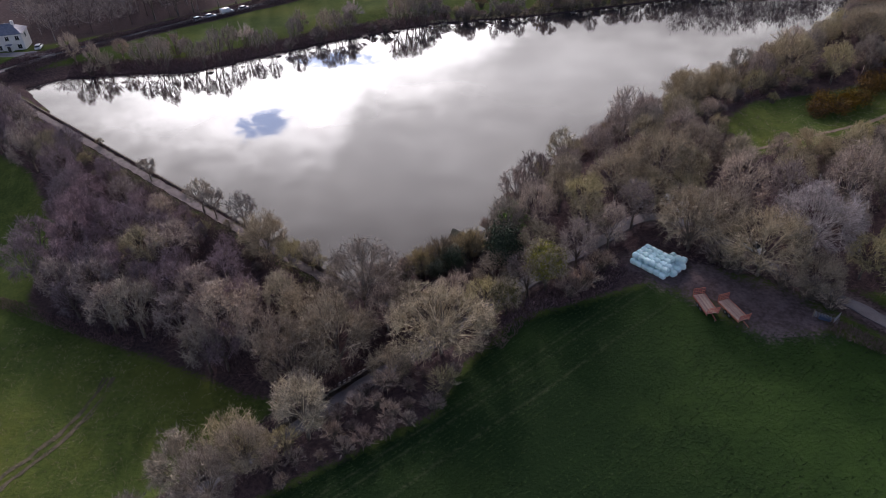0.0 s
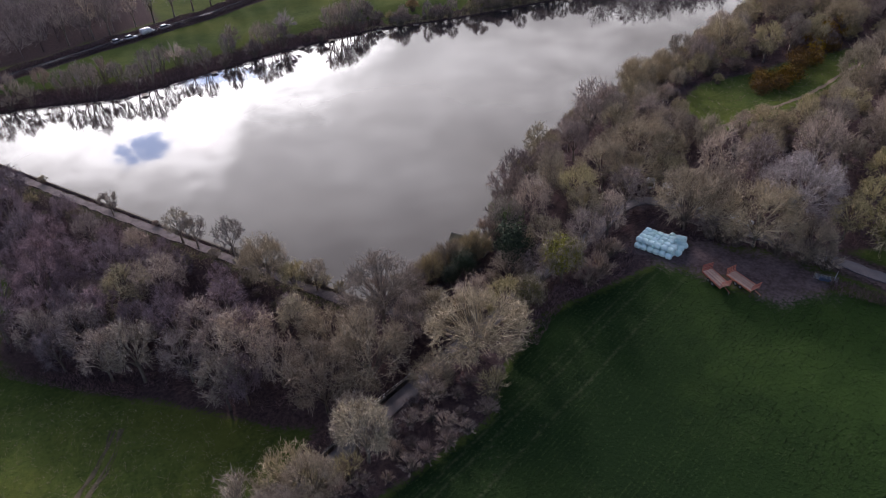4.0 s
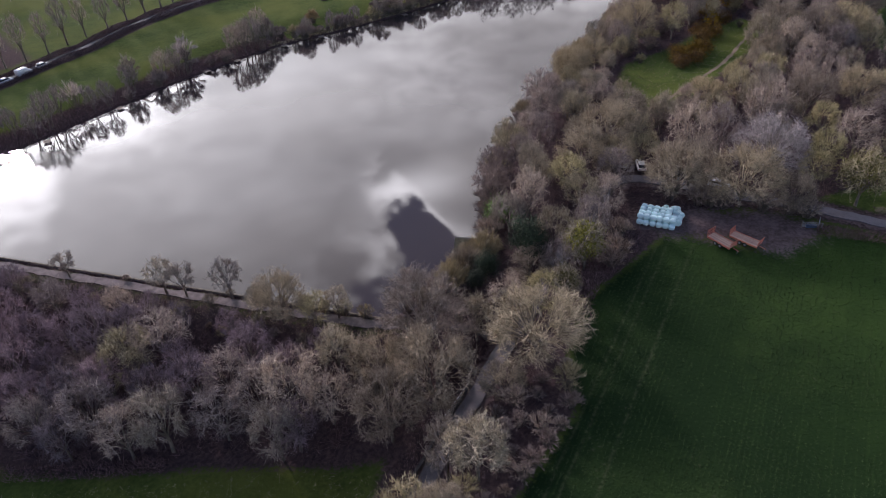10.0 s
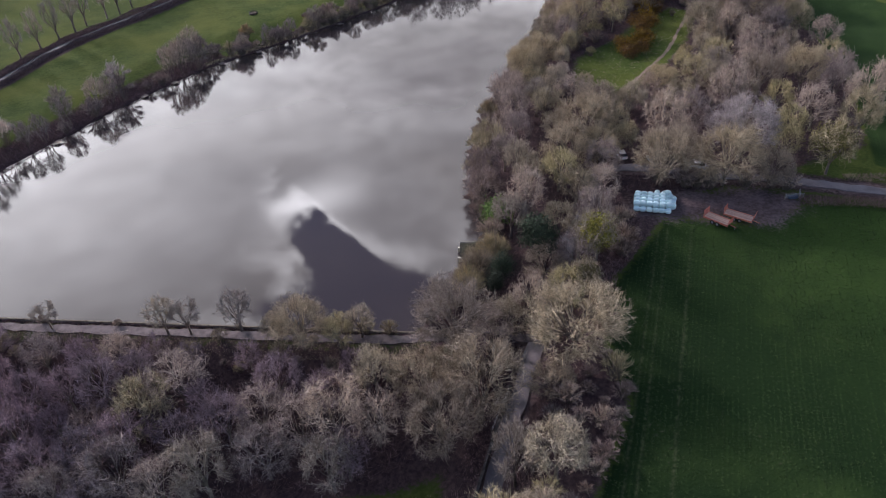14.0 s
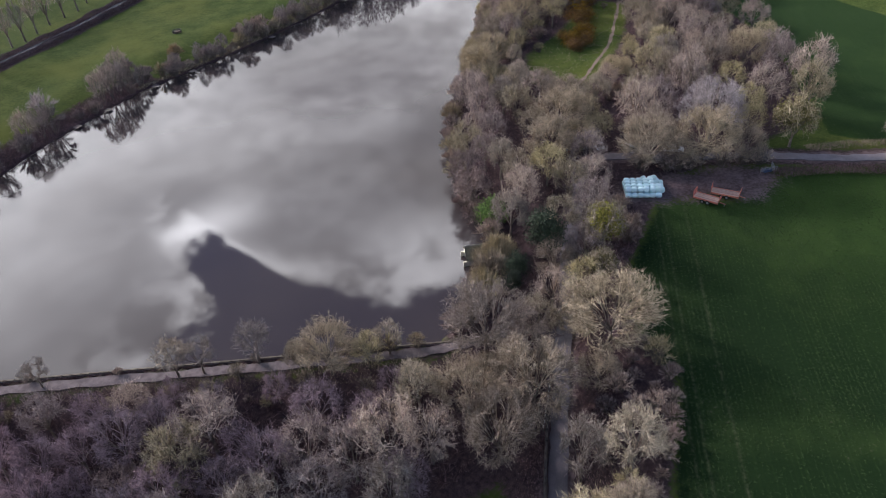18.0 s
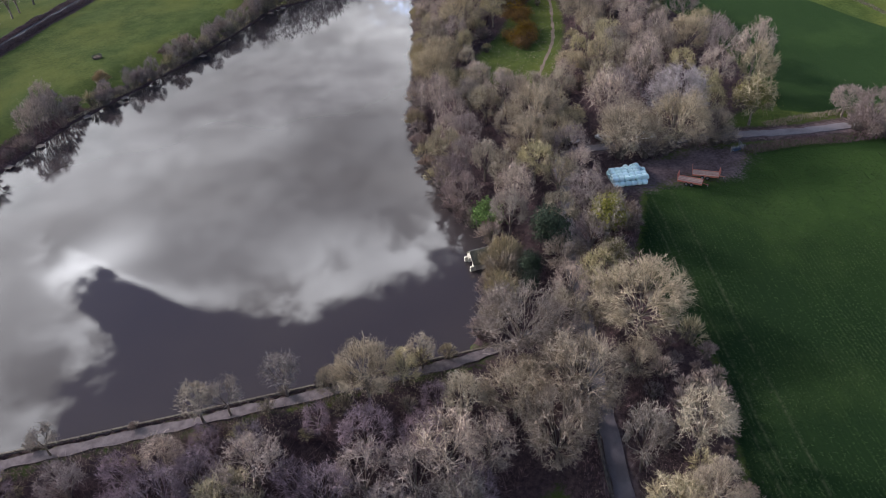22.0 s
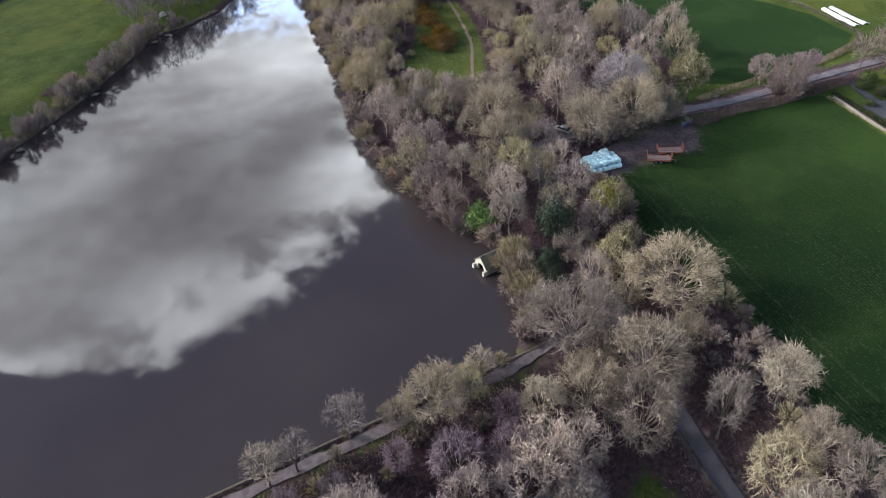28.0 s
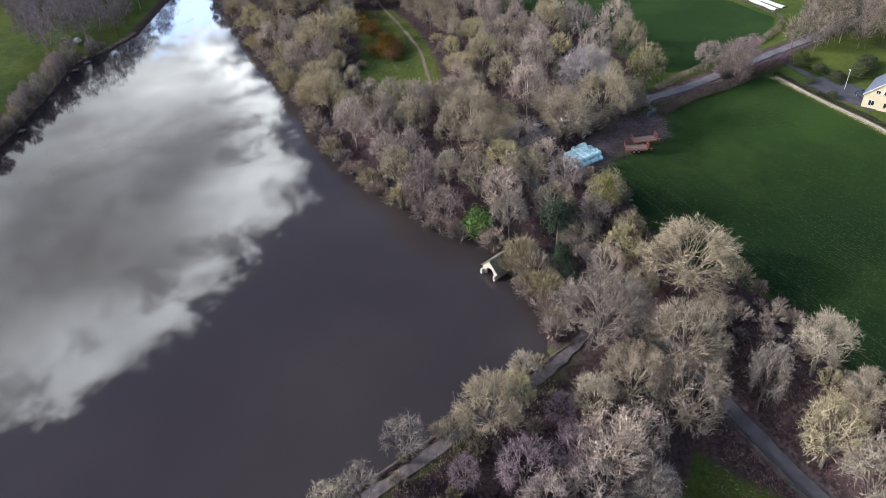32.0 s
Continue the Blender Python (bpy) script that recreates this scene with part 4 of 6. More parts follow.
plant("olive", -31.6, 60.4, 1.05, sz=1.15, own=0.8, label="olive-twigged tree beside the lane")
plant("tan", -28.8, 57.0, 0.55, sz=1.1, own=0.9, label="pale spreading tree beside the lane")
plant("tan", -32.5, 52.0, 0.6, own=1.0)
plant("silver", -43.5, 50.5, 0.9, own=1.0)
plant("silver", -38.0, 56.8, 1.15, sz=1.05, own=1.0)
for k_, x_, y_, s_ in (("grey", -34.6, 85.6, 0.9), ("silver", -31.0, 92.0, 0.85), ("olive", -21.5, 86.5, 0.75), ("grey", -39.2, 89.4, 1.15), ("dark", -40.6, 84.2, 0.9), ("grey", -44.0, 91.6, 0.95)):
    plant(k_, x_, y_, s_, own=0.9)
plant("olive", -8.5, 88.0, 0.85, own=1.0)
plant("tan", -11.0, 74.2, 0.5, own=1.0, label="low bare spreading tree on the bank of the lane")
plant("olive", -3.0, 84.6, 0.7, own=1.0)
plant("grey", -12.5, 86.4, 0.75, own=1.0)
for k_, x_, y_, s_ in (("grey", 21, 99.4, 0.85), ("olive", 14.2, 101.2, 0.9), ("grey", 11.6, 93.4, 0.8), ("tan", 6.5, 96.2, 0.6), ("olive", 3.8, 88.0, 0.9), ("grey", 27.5, 104.0, 0.8), ("olive", 24.0, 106.8, 0.9), ("grey", 33.0, 109.2, 0.85), ("tan", 36.5, 114.5, 0.7), ("grey", -1.0, 90.8, 0.75)):
    plant(k_, x_, y_, s_, own=0.9)
plant("white", 60.8, 97.0, 1.0, sz=0.86, own=1.8)
plant("ivy", 70.6, 83.0, 1.1, own=1.4, label="olive-yellow ivy-clad tree beside the field hedge")
plant("tan", 47.5, 103.5, 0.8, own=1.3)
plant("tan", 58.0, 87.3, 0.62, own=1.0)
for x_, y_ in ((44.5, 97), (48, 94), (54, 90), (57, 87), (46, 95.6), (41.5, 101.5), (59.5, 84.5)):
    plant("bush_grey", x_, y_, 1.25, own=0.6, label="leafless grey scrub under the trees by the bales")
plant("tan", 41.0, 100.3, 0.95, sz=0.98, own=1.7, label="bare many-branched tree behind the stacked bales")
plant("tan", 50.8, 92.8, 1.0, sz=0.95, own=1.7, label="bare many-branched tree beside the trailers")
plant("bush_green", 10.8, 115.3, 1.05, own=1.0)
plant("holly", 8.0, 99.8, 1.25, own=1.2)
plant("holly", -1.0, 98.5, 0.75, own=0.8)
plant("holly", -4.0, 97.0, 0.6, own=0.8)
plant("ivy", 14.5, 91.5, 0.95, own=1.3, label="olive ivy-clad tree beside the field corner")
plant("ivy", 7.5, 87.0, 0.7, own=1.1, label="small ivy-clad tree beside the field corner")
plant("bush_olive", 3.5, 80.5, 1.0, own=0.8)
plant("bush_red", 21.0, 91.0, 1.5, own=0.8)
plant("bush_red", 24.5, 95.5, 1.4, own=0.8)
plant("bush_red", 18.5, 89.0, 1.3, own=0.8)
plant("bush_straw", -3.0, 103.0, 1.35, own=0.9)
plant("bush_straw", 1.5, 105.0, 1.1, own=0.8)
plant("bush_straw", -7.0, 100.8, 1.2, own=0.8)
plant("bush_straw", -5.0, 103.2, 1.0, own=0.6)
plant("bush_straw", 0.2, 107.4, 1.0, own=0.6)
plant("bush_straw", 2.8, 106.2, 1.2, own=0.6)
plant("bush_grey", -10.0, 100.2, 1.3, own=0.6)
plant("bush_straw", -13.5, 98.8, 0.9, own=0.6)
plant("bush_grey", -16.5, 98.5, 1.2, own=0.6)
plant("young", -43.3, 116.6, 1.15, own=0.8, label="small pale spreading tree at the dam wall")
plant("young", -50.6, 121.0, 1.0, own=0.8)
plant("young", -53.8, 123.6, 1.05, own=0.8)
plant("young", -70.0, 137.5, 0.8, own=0.8)
plant("young", -27.6, 102.6, 0.9, own=0.8)
plant("tan", -36.4, 106.2, 0.7, sz=1.1, own=1.3, label="bare tree leaning over the dam path")
plant("olive", -31.6, 103.0, 0.62, own=0.9)
plant("olive", -39.4, 110.4, 0.55, own=0.8)
plant("bush_olive", -47.0, 117.0, 0.55, own=0.5)
plant("red", 81.3, 60.2, 1.2, sz=0.8, own=1.8, label="bare bushy tree in the hedge beside the lane")
for x_, y_ in ((79.0, 59.4), (82.6, 58.2), (83.4, 61.6), (80.6, 62.6)):
    plant("bush_red", x_, y_, 1.5, own=0.5, label="leafless reddish bush in the hedge beside the lane")
plant("grey", 85.0, 66.5, 0.8, sz=0.8, own=1.0)
plant("dark", 88.5, 56.5, 0.85, sz=0.8, own=1.0)
plant("red", 12.8, 122.5, 0.95)
plant("red", 16.5, 128.0, 0.95)
plant("silver", -58.5, 93.5, 1.1, own=1.2, label="pale-branched tree at the edge of the meadow")
plant("silver", -43.5, 84.0, 0.95, own=1.1, label="pale-branched tree at the edge of the meadow")

# woods, piece by piece
lower_wood = [tuple(DAM_A + DAM_DIR * a + DAM_OUT * s) for a, s in ((-9, 8), (30, 8), (160, 8), (160, 19), (100, 15), (76, 19), (56, 36), (40, 35), (18, 27), (0, 23), (-8, 16))]


def below_crest(x, y):
    """Largest size of a tree on the dam's outer slope: the young wood rises no higher than the path by the crest allows."""
    a, s = (float(v[0]) for v in dam_coords(np.array([x]), np.array([y])))
    return max(0.45, (-2.2 + (s - 3.0) * 0.66 - ground_z(x, y)) / 13.0) + 0.4 * float(ease(a, 62.0, 92.0))


def beside_clearing(x, y):
    """Low young growth round the clearing, taller away from it."""
    if 0.75 * (x - 95) + 0.66 * (y - 152) > 0:
        return 9.0
    return max(0.55, (5.2 + 0.5 * float(signed(np.array([x]), np.array([y]), CLEARING)[0])) / 12.0)


fill(lower_wood, [("grey", 2.6), ("dark", 6), ("olive", 0.5), ("red", 1)], 4.9, (0.72, 1.1), 3, limit=116, avoid=near_lane(2.2), cap=below_crest)
shore = [(-2, 103), (4, 108), (11, 116), (16, 126), (28, 141), (35, 149), (45, 157), (56, 165), (86, 187), (107, 204), (139, 227), (152, 241), (155, 237), (142, 223), (110, 199), (89, 182), (59, 160), (39, 144), (31, 133), (24, 120), (12, 108), (4, 101)]
fill(shore, [("grey", 4), ("red", 1.2), ("olive", 3), ("silver", 1.2), ("tan", 0.8)], 5.0, (0.72, 1.0), 5, limit=68, avoid=near_lane(1.2), cap=beside_clearing)
fill(EAST_WOOD[:4] + [(56, 90), (64, 89), (88, 84), (112, 103), (127, 117), (147, 143), (165, 160), (175, 210), (150, 240)] + EAST_WOOD[13:], [("grey", 2.4), ("olive", 4.2), ("tan", 2.2), ("red", 0.3), ("silver", 1.2)], 5.8, (0.72, 1.08), 6, limit=112, avoid=near_lane(1.2), cap=beside_clearing)
around_clearing = [(44, 150), (50, 128), (78, 122), (112, 138), (136, 156), (138, 182), (108, 184), (88, 176), (66, 168)]
fill(around_clearing, [("bush_grey", 3), ("bush_olive", 3), ("bush_red", 2)], 3.0, (0.8, 1.35), 9, "scrub round the clearing", 70, avoid=near_lane(1.5))
south_strip = [(-18, 72), (-6, 66), (-26, 53), (-45, 37), (-52, 42), (-33, 58)]
fill(south_strip, [("bush_red", 3), ("bush_grey", 1)], 3.2, (0.5, 0.8), 8, limit=12, avoid=near_lane(4.0))

scrub = [(-3, 81), (3, 78), (-3, 66), (-14, 60), (-26, 55), (-30, 58), (-22, 66), (-11, 74)]
fill(scrub, [("bush_red", 3), ("bush_grey", 2), ("bush_olive", 1)], 2.6, (0.55, 1.0), 14, "scrub beside the lane", 30, avoid=near_lane(2.6))


def shore_bushes():
    """Low alder and willow growth leaning over the water's edge."""
    r = random.Random(12)
    line = smooth_line([p for p in reversed(LAKE[24:])], 1.0)
    run = 3.0
    for p, q in zip(line, line[1:]):
        run += float(np.linalg.norm(q - p))
        x, y = float(p[0]), float(p[1])
        if run > 3.4 and math.hypot(x - 2, y - 109.5) > 4.5:
            run = r.uniform(-0.8, 0.8)
            k = r.choices(("bush_grey", "bush_red", "bush_olive", "bush_straw"), (3, 3, 2, 0.6))[0]
            plant(k, x + r.uniform(-1.3, 0.5), y + r.uniform(-0.5, 0.9), r.uniform(1.0, 1.5), label={"bush_grey": "leafless grey bush over the water edge", "bush_red": "leafless reddish bush over the water edge", "bush_olive": "olive willow bush over the water edge", "bush_straw": "straw-coloured willow over the water edge"}[k])


shore_bushes()
for d_, s_, k_, z_ in [(6 + i * 4.9 + (i * 7 % 5) * 0.6, 5.8 + (i * 5 % 7) * 0.5, ("bush_olive", "bush_grey")[i % 3 == 2], 0.35 + 0.1 * (i * 3 % 5)) for i in range(20)] + [(4, 0.7, "bush_olive", 0.6), (8, 0.6, "bush_olive", 0.7), (11.5, 0.7, "bush_olive", 0.8), (15.5, 0.8, "bush_olive", 0.75), (19.5, 0.7, "bush_olive", 0.6), (23.5, 0.7, "bush_olive", 0.7), (30, 0.7, "bush_olive", 0.35), (52, 0.9, "bush_grey", 0.4), (66, 0.9, "bush_grey", 0.45), (90, 0.8, "bush_olive", 0.45)]:
    q_ = DAM_A + DAM_DIR * d_ + DAM_OUT * s_
    plant(k_, float(q_[0]), float(q_[1]), z_ * rng.uniform(0.85, 1.15), label="olive willow bush beside the dam path" if k_ == "bush_olive" else "leafless grey bush beside the dam path")


def far_wood(label, poly, spacing, seed, mats=("grey",), limit=120, size=(0.85, 1.2)):
    """A distant wood in one piece: crowns of many bare trees."""
    r, n, done = random.Random(seed), 0, []
    rr = np.random.RandomState(seed)
    xs, ys = [p[0] for p in poly], [p[1] for p in poly]
    chunks = []
    for _ in range(limit * 30):
        x, y = r.uniform(min(xs), max(xs)), r.uniform(min(ys), max(ys))
        if n >= limit or not inside(np.array([x]), np.array([y]), poly)[0] or any(math.hypot(x - a, y - b) < spacing for a, b in done):
            continue
        done.append((x, y))
        n += 1
        h, rad = 13.0 * r.uniform(*size), 4.3 * r.uniform(*size)
        base = np.array([x, y, ground_z(x, y)])
        cen, axes = base + (0, 0, h * 0.54), np.array([rad, rad, h * 0.46])
        d = unit(rr.normal(size=(190, 3)))
        d = d[d[:, 2] > -0.6][:100]
        c = cen + d * axes * (0.35 + 0.6 * rr.rand(len(d), 1))
        root = base + (0, 0, h * 0.3) + (c - cen) * 0.25
        chunks.append(prisms(np.array([base]), np.array([base + (0, 0, h * 0.5)]), 0.2, 0.1))
        chunks.append(prisms(root[::7], c[::7], 0.06, 0.02))
        k = np.repeat(np.arange(len(c)), 6)
        p = c[k] + rr.normal(size=(len(k), 3)) * 0.4
        way = unit((p - cen) / axes * 0.8 + (0, 0, 0.4) + rr.normal(size=(len(k), 3)) * 0.4)
        chunks.append(slivers(rr, p, p + way * rr.uniform(0.9, 1.9, (len(k), 1)), 0.065))
    v, f = joined(chunks)
    thing("far_wood", label, "wood", kind="stuff", data=tri_mesh("far_wood", v, f, TWIGS[mats[0]]))

# ---- far bank and hedges ----


def hedge_mesh(name, pts, width, height, mat, per_m=26, seed=1, twig_len=0.7, thick=0.045):
    """A hedge or strip of scrub along a line: a thicket of twigs with an uneven top."""
    r = np.random.RandomState(seed)
    line = smooth_line([p[:2] for p in pts], 1.0)
    n = int(len(line) * per_m)
    i = r.randint(0, len(line) - 1, n)
    p = line[i] + (line[i + 1] - line[i]) * r.rand(n, 1)
    t = unit(line[i + 1] - line[i])
    off = r.uniform(-0.5, 0.5, n) * width
    x, y = p[:, 0] - t[:, 1] * off, p[:, 1] + t[:, 0] * off
    bump = 0.75 + 0.35 * np.sin(i * 0.37 + seed) * np.sin(i * 0.11 + 2 * seed)
    h = height * bump * (1 - 1.6 * (off / width) ** 2) * r.uniform(0.0, 1.0, n) ** 0.5
    z = land(x, y) + h * 0.7 - 0.1
    a = np.stack([x, y, z], 1)
    way = unit(np.stack([r.normal(size=n) * 0.5, r.normal(size=n) * 0.5, 0.55 + 0.5 * r.rand(n)], 1))
    v, f = slivers(r, a, a + way * twig_len * r.uniform(0.5, 1.2, (n, 1)), thick * 1.2)
    return tri_mesh(name, v, f, mat)


def offset_line(pts, d):
    line = np.array([p[:2] for p in pts], float)
    t = unit(np.gradient(line, axis=0))
    return [tuple(q) for q in line + np.stack([-t[:, 1], t[:, 0]], 1) * d]


def hedge(label, pts, width, height, mat, per_m=26, seed=1, **kw):
    thing("hedge", label, "hedge", kind="stuff", data=hedge_mesh("hedge", pts, width, height, mat, per_m, seed, **kw))


hedge("dark bare hedge along the lane on the far bank", offset_line(FAR_LANE, 2.8), 3.2, 2.0, LITTER, 100, 1, thick=0.06)
hedge("dark bare hedge along the lane on the far bank", offset_line(FAR_LANE[1:], -2.6), 2.8, 1.8, LITTER, 100, 2, thick=0.06)
hedge("clipped brown hedge along the lane", [(57.5, 80.5), (60.5, 77.5), (66, 72.8), (71.5, 67), (78, 60), (84, 54.5), (97, 43)], 3.4, 1.6, LITTER, 110, 3)
hedge("clipped brown hedge beside the lane and far field", [(72, 80), (80, 73.5), (88, 66.5), (94, 62.5), (104, 52.5), (118, 43.5)], 2.6, 1.6, TWIGS["brown"], 60, 4)
hedge("pale grass and scrub along the field wall", [(82.5, 51), (70, 41.5), (55, 31.8), (40, 20)], 1.4, 0.7, TWIGS["straw"], 50, 5, twig_len=0.45)
hedge("bare hedge beyond the far corn field", [(117, 43.8), (128, 41.5), (142, 51.5), (160, 70), (190, 110)], 1.6, 1.4, TWIGS["brown"], 30, 6)
hedge("clipped dark green garden hedge behind the field wall", [(85, 49.5), (72, 40.2), (58, 30.5)], 1.6, 1.3, LEAF_HEDGE, 120, 16, twig_len=0.4, thick=0.08)
hedge("clipped dark green garden hedge beside the drive", [(96, 42.5), (88, 39.2), (80, 34.8)], 1.3, 1.1, LEAF_HEDGE, 120, 17, twig_len=0.4, thick=0.08)
hedge("bare brown hedge along the meadow", [(-60, 91), (-74, 97), (-92, 105), (-112, 112), (-140, 122)], 2.6, 1.6, LITTER, 70, 7)
hedge("brown scrub and dead bracken along the far shore", [(x - 0.5, y + 4.0) for x, y in LAKE[7:13]], 8.0, 1.5, LITTER, 130, 8, thick=0.05)
hedge("rough grass and scrub along the far shore", [(x, y + 1.4) for x, y in LAKE[12:19]], 2.0, 0.7, TWIGS["olive"], 40, 9, thick=0.04)
hedge("brown bracken and bramble bank beside the lane", [(-3, 78.5), (-11, 73), (-19, 67), (-27, 60.5), (-36, 53)], 6.5, 0.9, LITTER, 110, 10, twig_len=0.6)
hedge("brown bramble thicket at the field corner", [(28, 97.5), (24.5, 93), (19, 90), (11, 86.5), (4, 79)], 5.0, 1.4, LITTER, 110, 11, twig_len=0.7)
hedge("rough grass along the foot of the dam wall", [tuple(DAM_A + DAM_DIR * d + DAM_OUT * 0.75) for d in range(0, 150, 10)], 0.9, 0.35, LITTER, 60, 12, twig_len=0.35, thick=0.03)
hedge("rough grass and saplings beside the dam path", [tuple(DAM_A + DAM_DIR * d + DAM_OUT * 4.9) for d in range(4, 150, 10)], 3.6, 0.7, TWIGS["brown"], 55, 13, twig_len=0.5)
hedge("rough grassy bank below the lane", [(-14, 84), (-22, 77.5), (-31, 70), (-40, 62)], 4.0, 0.8, LITTER, 70, 14, twig_len=0.5)


def undergrowth(name, label, poly, count, mat, seed, tall=1.3, avoid=None, thick=0.03, spread=0.55, sprigs=8):
    """Low growth over a piece of the plan."""
    r = np.random.RandomState(seed)
    lo, hi = np.min(poly, axis=0), np.max(poly, axis=0)
    x, y = r.uniform(lo[0], hi[0], count * 3), r.uniform(lo[1], hi[1], count * 3)
    ok = inside(x, y, poly) & (signed(x, y, LAKE) > 0.2) & (dist_line(x, y, LANE)[0] > 2.3) & (dist_line(x, y, DAM_PATH)[0] > 1.8)
    if avoid:
        for q in avoid:
            ok &= ~inside(x, y, q)
    x, y = x[ok][:count], y[ok][:count]
    z = land(x, y)
    k = np.repeat(np.arange(len(x)), sprigs)
    a = np.stack([x, y, z - 0.05], 1)[k] + np.concatenate([r.normal(size=(len(k), 2)) * 0.25, np.zeros((len(k), 1))], 1)
    size = r.uniform(0.4, 1.0, len(x))[k][:, None] * tall
    way = np.stack([r.normal(size=len(k)) * spread, r.normal(size=len(k)) * spread, r.uniform(0.5, 1.0, len(k))], 1)
    v, f = slivers(r, a, a + way * size, thick * 1.2)
    thing(name, label, "undergrowth", kind="stuff", data=tri_mesh(name, v, f, mat))


undergrowth("undergrowth", "tangled bare undergrowth on the floor of the wood below the dam", lower_wood, 5000, LITTER, 1, 2.0)
undergrowth("undergrowth", "tangled brown undergrowth in the wood beside the water", EAST_WOOD, 6000, LITTER, 2, 1.6, [CLEARING, MUD, CORN])
undergrowth("undergrowth", "russet bracken and bramble in the wood", EAST_WOOD, 3500, LITTER, 3, 1.1, [CLEARING, MUD, CORN])


def crop_leaves(label, poly, count, seed):
    """Leafy clumps standing along the drilled rows of the young corn."""
    r = np.random.RandomState(seed)
    lo, hi = np.min(poly, axis=0), np.max(poly, axis=0)
    row, run = np.array((-0.61, 0.79)), np.array((0.79, 0.61))
    x, y = r.uniform(lo[0], hi[0], count * 4), r.uniform(lo[1], hi[1], count * 4)
    c = x * row[0] + y * row[1]
    shift = np.round(c / 0.683) * 0.683 - c + r.normal(size=len(c)) * 0.06
    x, y = x + row[0] * shift, y + row[1] * shift
    patchy = np.sin(x * 0.21 + 1.7 * np.sin(y * 0.13)) + np.sin(y * 0.27 + 1.3 * np.sin(x * 0.17)) + np.sin(np.round(c / 0.683) * 2.4)
    ok = inside(x, y, poly) & (patchy + r.normal(size=len(x)) * 2.0 > -0.2)
    x, y = x[ok][:count], y[ok][:count]
    a = np.repeat(np.stack([x, y, land(x, y) + 0.03], 1), 3, axis=0) + r.normal(size=(len(x) * 3, 3)) * (0.09, 0.09, 0.0)
    way = np.stack([r.normal(size=len(a)), r.normal(size=len(a)), r.uniform(0.0, 0.3, len(a))], 1)
    v, f = slivers(r, a, a + unit(way) * r.uniform(0.1, 0.26, (len(a), 1)), 0.075)
    thing("crop_leaves", label, "crop", kind="stuff", data=tri_mesh("crop_leaves", v, f, WEED))


crop_leaves("pale leaf clumps along the rows of the young corn", CORN, 34000, 4)
undergrowth("grass_tufts", "yellowed grass tufts over the meadow", [(-36, 62), (-28, 72), (-40, 80), (-60, 88), (-95, 102), (-130, 90), (-110, 40), (-60, 40)], 4200, TWIGS["straw"], 5, 0.4, None, 0.04, 0.7, 5)
undergrowth("grass_tufts", "rough grass tufts in the clearing", CLEARING, 900, TWIGS["olive"], 6, 0.4, None, 0.04, 0.7, 5)


